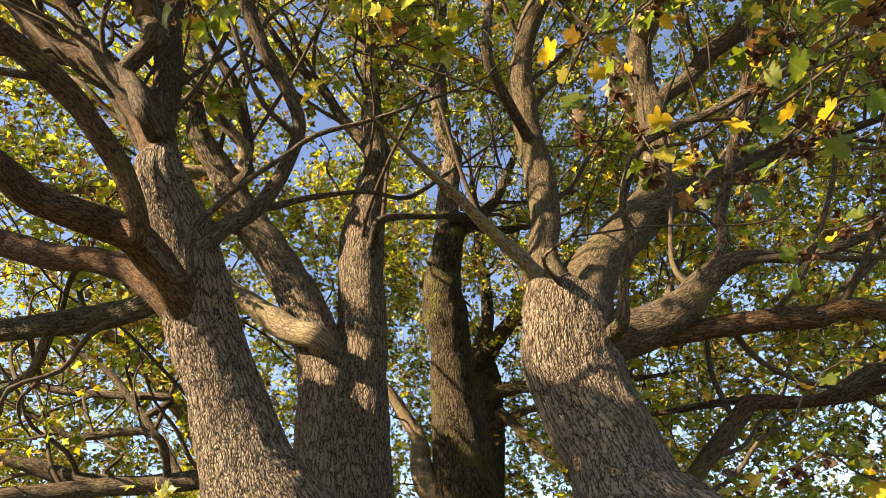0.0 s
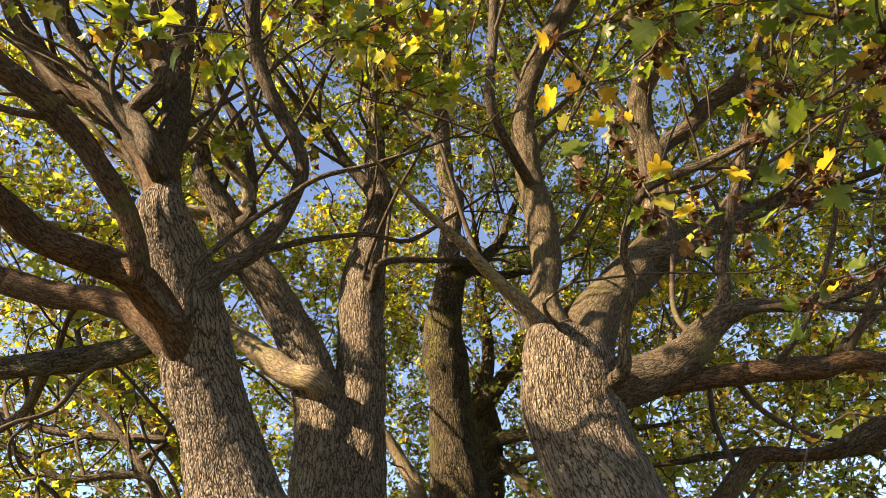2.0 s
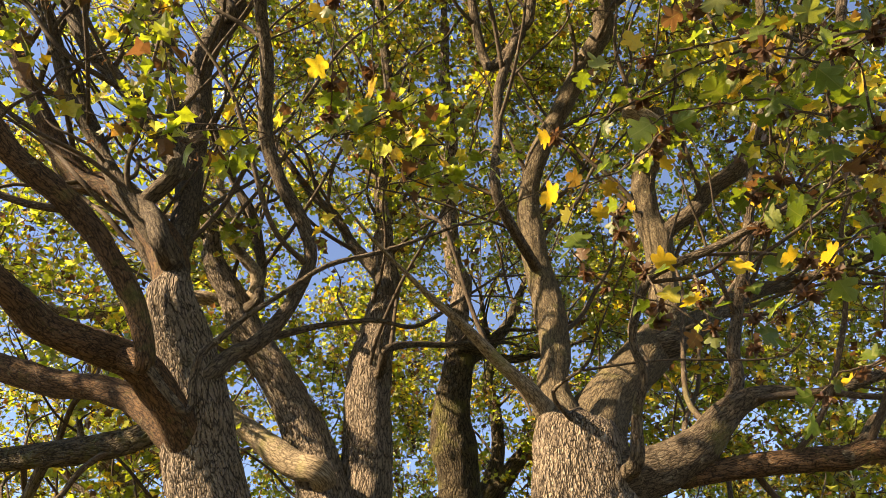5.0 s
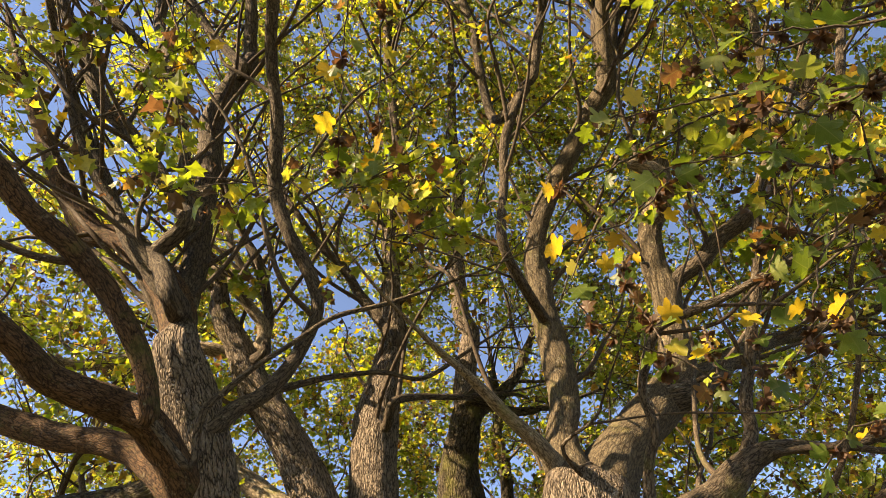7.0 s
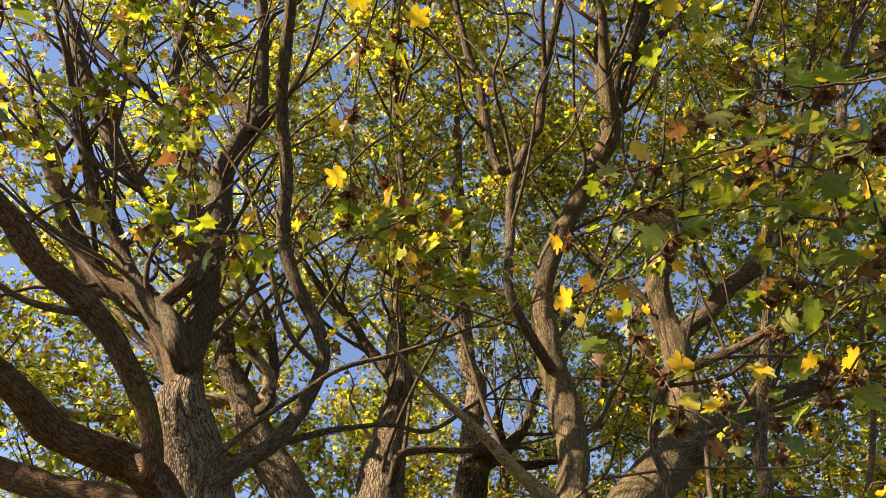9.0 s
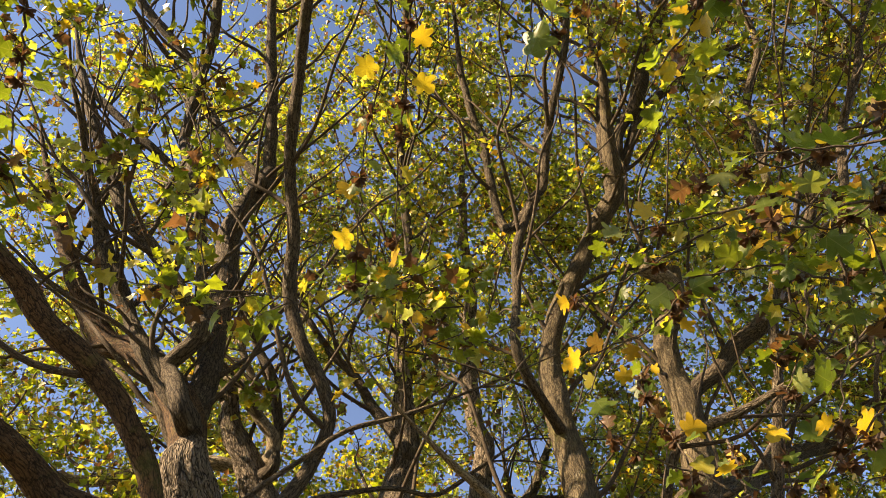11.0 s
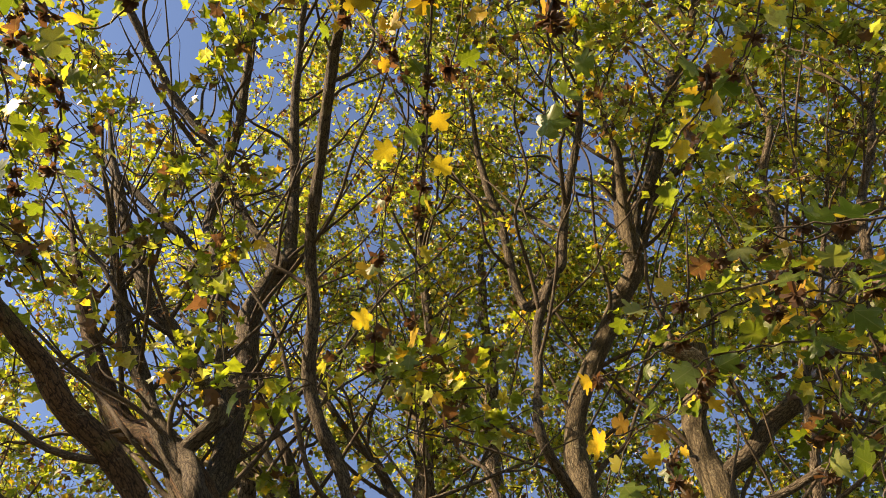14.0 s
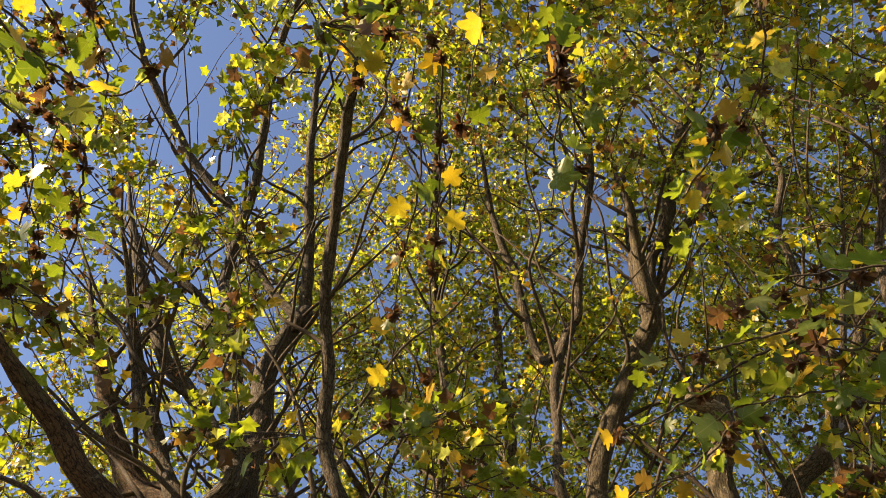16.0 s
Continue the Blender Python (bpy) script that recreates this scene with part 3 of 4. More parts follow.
limb(tree_c, "limb", [(0.069, 4.291, 4.356, 0.0517), (0.221, 4.355, 4.340, 0.0435), (0.355, 4.419, 4.318, 0.0351), (0.511, 4.450, 4.338, 0.0310), (0.648, 4.462, 4.386, 0.0224)])

tree_d = tree("maple_tree", "slender mossy maple behind the mossy trunk")
TREE_BARK[tree_d.name] = BARK_MOSS
limb(tree_d, "trunk", [(0.484, 5.925, -0.100, 0.3191), (0.469, 5.943, 0.833, 0.2553), (0.430, 5.979, 1.852, 0.2279), (0.388, 6.041, 2.358, 0.1803), (0.379, 6.055, 2.631, 0.1559), (0.428, 6.041, 3.210, 0.1323), (0.409, 6.001, 3.619, 0.1285), (0.352, 5.959, 3.908, 0.1027)])
limb(tree_d, "stem", [(0.351, 5.987, 3.834, 0.0919), (0.445, 6.119, 4.358, 0.0653), (0.434, 6.192, 4.775, 0.0589), (0.369, 6.240, 5.140, 0.0546), (0.421, 6.256, 5.434, 0.0465), (0.358, 6.264, 5.888, 0.0353)])
limb(tree_d, "limb", [(0.346, 5.894, 3.799, 0.0957), (0.539, 5.711, 3.993, 0.0682), (0.688, 5.551, 4.147, 0.0597), (0.752, 5.378, 4.329, 0.0513), (0.783, 5.174, 4.535, 0.0355)])
limb(tree_d, "limb", [(0.428, 5.893, 3.477, 0.0650), (0.649, 5.690, 3.483, 0.0520), (0.846, 5.514, 3.435, 0.0545), (1.161, 5.192, 3.347, 0.0378)])
limb(tree_d, "limb", [(0.427, 5.880, 3.167, 0.0515), (0.659, 5.673, 3.248, 0.0351), (0.856, 5.506, 3.266, 0.0270), (1.159, 5.207, 3.305, 0.0189)])
limb(tree_d, "limb", [(0.495, 5.740, 3.277, 0.0456), (0.748, 5.562, 2.967, 0.0390), (0.971, 5.371, 2.703, 0.0353), (1.156, 5.193, 2.524, 0.0296)])

tree_e = tree("maple_tree", "stout sunlit maple with a swollen trunk and wide limbs")
TREE_BARK[tree_e.name] = BARK
limb(tree_e, "trunk", [(1.369, 2.190, -0.100, 0.3995), (1.260, 2.265, 0.716, 0.3196), (0.962, 2.415, 1.592, 0.2854), (0.845, 2.530, 1.810, 0.2541), (0.722, 2.615, 2.016, 0.2225), (0.676, 2.647, 2.218, 0.1962), (0.615, 2.668, 2.357, 0.1919), (0.566, 2.677, 2.500, 0.1945), (0.541, 2.672, 2.622, 0.2003), (0.534, 2.658, 2.745, 0.1938), (0.531, 2.640, 2.857, 0.1831), (0.542, 2.624, 2.923, 0.1514)])
limb(tree_e, "stem", [(0.491, 2.652, 2.795, 0.1295), (0.481, 2.705, 2.973, 0.1037), (0.474, 2.746, 3.158, 0.0728), (0.498, 2.768, 3.328, 0.0725), (0.503, 2.785, 3.541, 0.0797), (0.488, 2.792, 3.724, 0.0747), (0.458, 2.791, 3.911, 0.0709), (0.439, 2.774, 4.115, 0.0700), (0.425, 2.733, 4.324, 0.0622), (0.498, 2.659, 4.630, 0.0582), (0.647, 2.558, 4.936, 0.0573), (0.826, 2.409, 5.267, 0.0601), (0.944, 2.312, 5.442, 0.0636), (0.938, 2.258, 5.505, 0.0621)], BARK_SMOOTH)
limb(tree_e, "limb", [(0.938, 2.274, 5.496, 0.0505), (1.040, 2.116, 5.971, 0.0418), (1.193, 2.012, 6.216, 0.0523), (1.345, 1.752, 6.680, 0.0536), (1.505, 1.477, 7.064, 0.0443), (1.573, 1.394, 7.157, 0.0425), (1.748, 1.020, 7.556, 0.0371), (1.923, 0.612, 7.909, 0.0306)])
limb(tree_e, "limb", [(0.927, 2.291, 5.488, 0.0544), (0.933, 2.181, 5.842, 0.0532), (0.943, 2.049, 6.165, 0.0493), (0.968, 1.890, 6.477, 0.0358), (0.876, 1.673, 6.891, 0.0260)])
limb(tree_e, "limb", [(1.002, 2.238, 5.620, 0.0337), (1.078, 2.186, 5.803, 0.0348), (1.228, 2.056, 6.164, 0.0326), (1.477, 1.984, 6.396, 0.0295), (1.709, 1.884, 6.617, 0.0260), (1.958, 1.844, 6.758, 0.0196)])
limb(tree_e, "stem", [(0.563, 2.706, 2.766, 0.1646), (0.634, 2.754, 2.940, 0.1426), (0.709, 2.785, 3.088, 0.1202), (0.825, 2.811, 3.226, 0.1132), (0.979, 2.830, 3.401, 0.1121), (1.103, 2.830, 3.572, 0.0963), (1.125, 2.828, 3.752, 0.0787), (1.139, 2.817, 3.973, 0.0749), (1.140, 2.804, 4.122, 0.0798), (1.109, 2.797, 4.283, 0.0715), (1.120, 2.753, 4.502, 0.0684), (1.150, 2.691, 4.606, 0.0656), (1.225, 2.627, 4.784, 0.0600), (1.237, 2.568, 4.955, 0.0557)], BARK_SMOOTH, True)
limb(tree_e, "limb", [(1.129, 2.786, 4.085, 0.0560), (1.231, 2.760, 4.185, 0.0436), (1.348, 2.737, 4.267, 0.0479), (1.498, 2.677, 4.421, 0.0475), (1.645, 2.611, 4.514, 0.0502), (1.786, 2.516, 4.694, 0.0461), (1.943, 2.371, 4.933, 0.0401), (2.050, 2.247, 5.110, 0.0333), (2.150, 2.050, 5.384, 0.0243)])
limb(tree_e, "limb", [(1.057, 2.792, 3.426, 0.0827), (1.270, 2.949, 3.637, 0.0738), (1.465, 3.068, 3.816, 0.0582), (1.741, 3.206, 4.039, 0.0482), (2.140, 3.376, 4.258, 0.0365), (2.466, 3.266, 4.320, 0.0292), (2.869, 3.110, 4.391, 0.0201)])
limb(tree_e, "limb", [(0.404, 2.634, 2.979, 0.0507), (0.376, 2.592, 3.007, 0.0389), (0.296, 2.511, 3.053, 0.0332), (0.182, 2.401, 3.100, 0.0287), (0.084, 2.291, 3.141, 0.0233), (0.014, 2.208, 3.166, 0.0183), (-0.075, 2.110, 3.184, 0.0134), (-0.178, 1.972, 3.206, 0.0086)], BARK_PALE)
limb(tree_e, "limb", [(0.401, 2.331, 2.902, 0.0080), (0.505, 2.160, 2.924, 0.0055), (0.527, 2.028, 2.963, 0.0042)])
limb(tree_e, "limb", [(0.653, 2.613, 2.675, 0.1175), (0.774, 2.611, 2.699, 0.1041), (0.870, 2.604, 2.722, 0.0926), (1.017, 2.572, 2.799, 0.0789), (1.118, 2.532, 2.898, 0.0619), (1.214, 2.495, 2.960, 0.0470), (1.327, 2.466, 2.985, 0.0316), (1.501, 2.437, 2.969, 0.0228), (1.667, 2.375, 3.001, 0.0204), (1.800, 2.317, 3.025, 0.0179), (1.932, 2.257, 3.036, 0.0125)])
limb(tree_e, "limb", [(1.159, 2.547, 2.933, 0.0340), (1.220, 2.499, 3.074, 0.0266), (1.220, 2.469, 3.200, 0.0255), (1.267, 2.392, 3.389, 0.0247), (1.324, 2.279, 3.616, 0.0238), (1.365, 2.143, 3.859, 0.0214), (1.398, 1.992, 4.081, 0.0190), (1.499, 1.803, 4.245, 0.0164), (1.553, 1.610, 4.433, 0.0122)])
# mossy limb given the darker rusty bark to stand for its shade
limb(tree_e, "limb", [(0.923, 2.631, 2.708, 0.0557), (1.015, 2.617, 2.712, 0.0472), (1.194, 2.580, 2.722, 0.0451), (1.406, 2.523, 2.725, 0.0458), (1.525, 2.487, 2.716, 0.0488), (1.623, 2.442, 2.738, 0.0412), (1.745, 2.406, 2.704, 0.0361), (1.882, 2.359, 2.663, 0.0270)], BARK_RUST)
limb(tree_e, "limb", [(1.522, 2.462, 2.710, 0.0340), (1.607, 2.459, 2.771, 0.0320), (1.667, 2.456, 2.846, 0.0245), (1.775, 2.443, 2.932, 0.0167)])
# shade on this limb is likewise put into the darker bark
limb(tree_e, "limb", [(0.903, 2.827, 2.039, 0.0431), (1.021, 2.849, 2.151, 0.0364), (1.160, 2.864, 2.292, 0.0414), (1.286, 2.867, 2.425, 0.0425), (1.359, 2.862, 2.486, 0.0375), (1.567, 2.862, 2.481, 0.0271), (1.761, 2.841, 2.505, 0.0307), (1.921, 2.812, 2.536, 0.0298), (2.083, 2.775, 2.559, 0.0213)], BARK_RUST)
limb(tree_e, "limb", [(1.364, 2.867, 2.500, 0.0223), (1.229, 3.002, 2.516, 0.0171), (1.087, 3.131, 2.520, 0.0145), (0.954, 3.238, 2.524, 0.0103)])
limb(tree_e, "limb", [(1.692, 2.811, 2.490, 0.0316), (1.836, 2.757, 2.578, 0.0321), (1.969, 2.703, 2.634, 0.0236)])
limb(tree_e, "limb", [(0.692, 2.393, 2.643, 0.0296), (0.700, 2.342, 2.727, 0.0216), (0.704, 2.284, 2.820, 0.0193), (0.730, 2.210, 2.916, 0.0169), (0.690, 2.147, 3.018, 0.0146), (0.711, 2.046, 3.130, 0.0179), (0.752, 1.967, 3.197, 0.0179), (0.842, 1.903, 3.215, 0.0178), (0.944, 1.834, 3.222, 0.0155), (1.023, 1.770, 3.231, 0.0133), (1.166, 1.638, 3.248, 0.0099)])
limb(tree_e, "limb", [(0.208, 2.225, 3.900, 0.0243), (0.229, 2.214, 4.306, 0.0236), (0.251, 2.160, 4.677, 0.0254), (0.377, 2.071, 5.051, 0.0255), (0.423, 2.052, 5.106, 0.0258), (0.484, 1.883, 5.525, 0.0277), (0.589, 1.663, 5.927, 0.0256), (0.651, 1.455, 6.232, 0.0227), (0.662, 1.100, 6.661, 0.0176)])
limb(tree_e, "limb", [(0.207, 2.440, 5.259, 0.0297), (0.127, 2.329, 5.656, 0.0296), (0.088, 2.194, 5.995, 0.0311), (0.016, 2.107, 6.197, 0.0298), (-0.066, 1.926, 6.529, 0.0267), (-0.108, 1.717, 6.840, 0.0186)])
limb(tree_e, "limb", [(1.445, 1.777, 4.255, 0.0192), (1.560, 1.675, 5.046, 0.0209), (1.594, 1.596, 5.328, 0.0202), (1.735, 1.423, 5.695, 0.0196), (1.697, 1.239, 6.160, 0.0169)])
limb(tree_e, "limb", [(1.526, 1.471, 4.009, 0.0189), (1.687, 1.391, 4.460, 0.0197), (1.867, 1.261, 4.808, 0.0198), (2.006, 1.095, 5.157, 0.0178), (2.179, 0.888, 5.462, 0.0152)])
limb(tree_e, "limb", [(1.093, 2.361, 4.522, 0.0593), (1.065, 2.315, 4.548, 0.0492), (0.987, 2.288, 4.574, 0.0392), (0.934, 2.276, 4.579, 0.0325)], BARK_PALE, True)

tree_f = tree("maple_tree", "pale slanting maple at the far side")
TREE_BARK[tree_f.name] = BARK_PALE
limb(tree_f, "trunk", [(-1.086, 7.141, -0.100, 0.2553), (-1.243, 7.088, 0.959, 0.2042), (-1.673, 6.983, 2.130, 0.1824), (-2.007, 6.866, 2.769, 0.1469), (-2.310, 6.726, 3.170, 0.1107), (-2.518, 6.606, 3.445, 0.0925), (-2.883, 6.368, 3.858, 0.0806), (-3.139, 6.206, 4.033, 0.0684), (-3.478, 5.955, 4.284, 0.0500)])

# ---- crowns: branches, twigs, leaves and dry keys ----
rng = np.random.default_rng(7)
CENTRE, SPAN = np.array((0.1, 3.0, 3.4)), np.array((5.8, 5.8, 6.0))
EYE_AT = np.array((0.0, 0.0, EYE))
SUN_DIR = np.array(SUN_WAY)
LIT = np.array([(-0.75, 2.56, 2.13), (-0.90, 2.49, 2.42), (-0.97, 2.42, 2.66), (-0.50, 3.45, 3.51), (-0.66, 3.34, 3.00), (-0.02, 4.35, 3.49), (0.50, 2.52, 2.67), (0.42, 2.49, 2.92), (1.25, 2.60, 4.04)])

FEET = np.array([(0.60, 2.46, 2.32), (0.70, 2.40, 2.10), (0.84, 2.30, 1.85), (-0.62, 3.30, 2.62), (-0.56, 3.30, 2.40), (-0.50, 3.30, 2.15), (-0.42, 3.45, 3.05)])      # lower trunks in the shade


def across_sun(p, q):
    """How far apart the places p and q lie as the sun sees them."""
    w = p[:, None] - q[None]
    return np.linalg.norm(w - (w @ SUN_DIR)[..., None] * SUN_DIR, axis=2)


chance = np.random.default_rng(21)
SHAFT = np.vstack([np.array(at) + chance.uniform(-1, 1, (n, 3)) * wide for at, wide, n in (
    ((-0.2, 4.6, 3.9), (3.2, 3.0, 2.9), 50), ((2.0, 4.2, 2.5), (1.2, 1.5, 0.8), 16), ((-1.8, 4.6, 2.6), (0.9, 1.0, 0.6), 9))])      # ways by which the sun gets deep into the crown
SHAFT = SHAFT[np.min(across_sun(SHAFT, FEET), axis=1) > 0.5]

THIN = np.array([(-0.436, 0.290, 0.852), (-0.426, 0.203, 0.882), (0.217, 0.355, 0.910)])      # directions from the eye along which the crown is thinned so that sky shows


def kept_clear(p, shafts=True):
    """True where foliage is kept out: sectors from the eye that would hide the trunks, and paths cut for the sun."""
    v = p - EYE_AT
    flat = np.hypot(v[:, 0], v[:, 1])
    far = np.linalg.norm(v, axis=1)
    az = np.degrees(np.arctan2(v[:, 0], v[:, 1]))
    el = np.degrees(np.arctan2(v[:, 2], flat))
    # sectors by distance, bearing and height from the eye, to suit the view
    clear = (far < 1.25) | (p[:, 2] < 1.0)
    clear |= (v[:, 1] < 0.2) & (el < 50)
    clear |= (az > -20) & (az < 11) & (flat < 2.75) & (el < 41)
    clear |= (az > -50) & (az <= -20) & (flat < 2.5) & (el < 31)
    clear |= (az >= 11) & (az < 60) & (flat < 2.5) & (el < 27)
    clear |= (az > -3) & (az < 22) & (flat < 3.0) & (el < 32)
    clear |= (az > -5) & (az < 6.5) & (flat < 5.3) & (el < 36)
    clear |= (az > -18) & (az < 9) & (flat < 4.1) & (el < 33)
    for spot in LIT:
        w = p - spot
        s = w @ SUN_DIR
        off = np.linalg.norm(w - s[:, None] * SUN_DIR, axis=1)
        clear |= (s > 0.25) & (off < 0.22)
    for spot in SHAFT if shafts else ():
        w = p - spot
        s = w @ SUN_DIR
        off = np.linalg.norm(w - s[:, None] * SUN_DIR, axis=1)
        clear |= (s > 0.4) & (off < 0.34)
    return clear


def lumps(p, scale, shift):
    return np.array([noise.noise((x * scale + shift, y * scale, z * scale)) for x, y, z in p])


def outside(p):
    """How far to the side of the view's first heading a place lies, from the eye: 0 on its middle plane, 1 at right
    angles to it.
    """
    v = p - EYE_AT
    return np.abs(v[:, 0]) / np.linalg.norm(v, axis=1)


def crown_targets(count):
    """Ends of branches, spread through the shared crown, looser and denser by angle and distance from the eye to suit
    the view.
    """
    made = []
    while sum(map(len, made)) < count:
        u = rng.uniform(-1, 1, (4000, 3))
        rr = np.linalg.norm(u, axis=1)
        keep = rr < 1
        p = CENTRE + u * SPAN
        far = np.linalg.norm(p - EYE_AT, axis=1)
        lift = np.degrees(np.arctan2(p[:, 2] - EYE, np.hypot(p[:, 0], p[:, 1])))
        keep &= rng.uniform(0, 1, len(p)) < np.interp(lift, (20, 38, 55, 70), (0.45, 0.55, 0.9, 1.0)) + np.where((p[:, 0] > 0.16 * p[:, 1]) & (lift < 42), 0.35, 0.0) + np.where((p[:, 0] < -0.45 * p[:, 1]) & (lift < 46), 0.4, 0.0)
        keep &= rng.uniform(0, 1, len(p)) < np.clip(0.8 + 0.1 * p[:, 1], 0.5, 1)
        # reaches behind the eye, unseen, to hold back light from the sky
        keep &= (p[:, 1] > -3.6) & (far > 1.8)
        keep &= rng.uniform(0, 1, len(p)) < np.interp(far, (1.8, 2.5, 3.4, 4.4, 5.6, 9.0), (0.06, 0.22, 0.50, 0.72, 1.0, 1.0)) * (0.35 + 0.65 * rr)
        keep &= (far > 4.2) | (p[:, 0] > -0.15 * p[:, 1]) | (rng.uniform(0, 1, len(p)) < 0.8)
        p = p[keep]
        view = (p - EYE_AT) / far[keep][:, None]
        thin = np.max(view @ THIN.T, axis=1) > 0.988
        p = p[~kept_clear(p) & (~thin | (rng.uniform(0, 1, len(p)) < 0.75))]
        # thinned out of view, but less so high on the left, for its shade
        p = p[(outside(p) < 0.61) | (rng.uniform(0, 1, len(p)) < np.where((p[:, 0] < 0) & (p[:, 2] > 4.0) & (outside(p) < 0.85), 0.6, 0.05))]
        p = p[lumps(p, 0.8, 3.0) > -0.22]
        made.append(p)
    az = radians(1) * np.r_[rng.uniform(-48, 48, 380), rng.uniform(12, 46, 130), rng.uniform(-46, -4, 520)]
    el, far = radians(1) * np.r_[rng.uniform(5, 33, 510), rng.uniform(18, 58, 520)], np.r_[rng.uniform(3.8, 8.8, 510), rng.uniform(4.8, 8.5, 520)]
    skirt = EYE_AT + far[:, None] * np.stack([np.sin(az) * np.cos(el), np.cos(az) * np.cos(el), np.sin(el)], -1)      # the outer skirt, placed by angle from the eye to fill the view
    foot = np.repeat(FEET, 12, axis=0)        # unseen branch ends added towards the sun, to shade the lower trunks
    shade_boughs = foot + rng.uniform(3.3, 4.9, (len(foot), 1)) * SUN_DIR + rng.normal(0, 0.13, (len(foot), 3))
    shade_hood = np.repeat(np.array([(-1.36, 0.24, 3.57), (-1.48, 0.71, 3.62), (-1.43, 0.14, 4.02), (-1.64, 0.78, 3.99), (-1.74, 0.54, 4.24)]), 14, axis=0)        # unseen branch ends added to shade the high foliage on the sunny side
    shade_hood = shade_hood + rng.uniform(0.9, 3.0, (len(shade_hood), 1)) * SUN_DIR + rng.normal(0, 0.25, (len(shade_hood), 3))
    return np.vstack([shade_hood, shade_boughs[~kept_clear(shade_boughs)], skirt[~kept_clear(skirt)], *made])[:count]


def secondaries():
    """Long upswept branches along every limb: the open fan of dark wood inside the crown."""
    for key in list(GROWN):
        owner, grown = bpy.data.objects[key], []
        for path, kind in GROWN[key]:
            if kind == "trunk":
                continue
            run = 0.0
            gap = rng.uniform(0.1, 0.3)
            for i in range(4, len(path) - 1):
                run += float(np.linalg.norm(path[i, :3] - path[i - 1, :3]))
                if run < gap or path[i, 2] < 1.9:
                    continue
                run, gap = 0.0, rng.uniform(0.11, 0.29)
                ahead = path[i + 1, :3] - path[i - 1, :3]
                ahead /= np.linalg.norm(ahead) + 1e-9
                away = np.cross(ahead, rng.normal(size=3))
                away /= np.linalg.norm(away) + 1e-9
                way = 0.55 * ahead + 0.75 * away + np.array((0, 0, 0.30))
                way /= np.linalg.norm(way)
                size = rng.uniform(0.7, 2.1)
                r = float(np.clip(0.55 * path[i, 3] * rng.uniform(0.45, 1), 0.0050, 0.015))
                bend = rng.normal(0, 0.16, 3) + np.array((0, 0, 0.22))
                u = np.linspace(0, 1, 7)
                line = path[i, :3] + size * (u[:, None] * way + (u ** 2)[:, None] * bend)
                line[1:] += rng.normal(0, 0.020 * size, (6, 3))
                if np.any(kept_clear(line[2:], False)) or np.min(np.linalg.norm(line - EYE_AT, axis=1)) < 2.6 or np.any(outside(line) > 0.75):
                    continue
                grown.append(np.column_stack([line, r * (1 - 0.78 * u)]))
        for i, p in enumerate(grown):
            fine = smooth_path(p, 0.05)
            v, f, c = tube(fine, 9 if p[0, 3] > 0.01 else 7, 0.0015, 0.21 * i)
            part("branch", mesh_of("branch", v, f, TWIG, True, c), owner)
            GROWN[key].append((fine, "branch"))


secondaries()
nodes_at, nodes_r, nodes_tree = [], [], []
for key, paths in GROWN.items():
    for path, kind in paths:
        keep = path[:, 2] > (2.0 if kind == "trunk" else 1.2)
        nodes_at.append(path[keep, :3]), nodes_r.append(path[keep, 3])
        nodes_tree += [key] * int(keep.sum())
nodes_at, nodes_r = np.vstack(nodes_at), np.concatenate(nodes_r)
TREE_NAMES = list(GROWN)
nodes_tree = np.array([TREE_NAMES.index(k) for k in nodes_tree])

N_BRANCH = 7300
targets = crown_targets(N_BRANCH)
nearest = np.array([np.min(np.sum((nodes_at - t) ** 2, axis=1)) for t in targets])
targets = targets[np.argsort(nearest)]
# room for the nodes of the branches themselves
BN = 7
pool_at = np.zeros((len(nodes_at) + N_BRANCH * BN, 3))
pool_r, pool_tree = np.zeros(len(pool_at)), np.zeros(len(pool_at), dtype=int)
fill = len(nodes_at)
pool_at[:fill], pool_r[:fill], pool_tree[:fill] = nodes_at, nodes_r, nodes_tree
branches = []
for t in targets:
    d = pool_at[:fill] - t
    cost = np.sqrt(np.sum(d * d, axis=1)) + 0.35 * np.maximum(0, d[:, 2])       # grown from below rather than from above
    k = int(np.argmin(cost))
    a, far = pool_at[k], float(np.linalg.norm(pool_at[k] - t))
    if far < 0.12 or far > 3.6:
        continue
    u = np.linspace(0, 1, BN)[:, None]
    way = (t - a) / far
    bow = np.cross(way, rng.normal(size=3))
    bow /= np.linalg.norm(bow) + 1e-9
    line = a + (t - a) * u + (0.10 * far * np.sin(np.pi * u)) * (bow * rng.uniform(0.2, 1) + np.array((0, 0, 0.5)))
    line[1:] += rng.normal(0, 0.018 * min(1.5, far), (BN - 1, 3)) 
    r0 = min(0.8 * pool_r[k], 0.0035 + 0.0065 * far)
    rad = np.linspace(max(r0, 0.003), 0.0022, BN)
    branches.append((np.column_stack([line, rad]), pool_tree[k]))
    m = BN - 1
    pool_at[fill:fill + m], pool_r[fill:fill + m], pool_tree[fill:fill + m] = line[1:], rad[1:], pool_tree[k]
    fill += m

# twigs leave the outer part of every branch
line_all = np.array([p[:, :3] for p, _ in branches])
owner_all = np.array([o for _, o in branches])
length = np.sum(np.linalg.norm(np.diff(line_all, axis=1), axis=2), axis=1)
which = np.repeat(np.arange(len(branches)), np.clip(length * 11, 6, 13).astype(int))
n = len(which)
along = rng.uniform(0.2, 1.0, n)
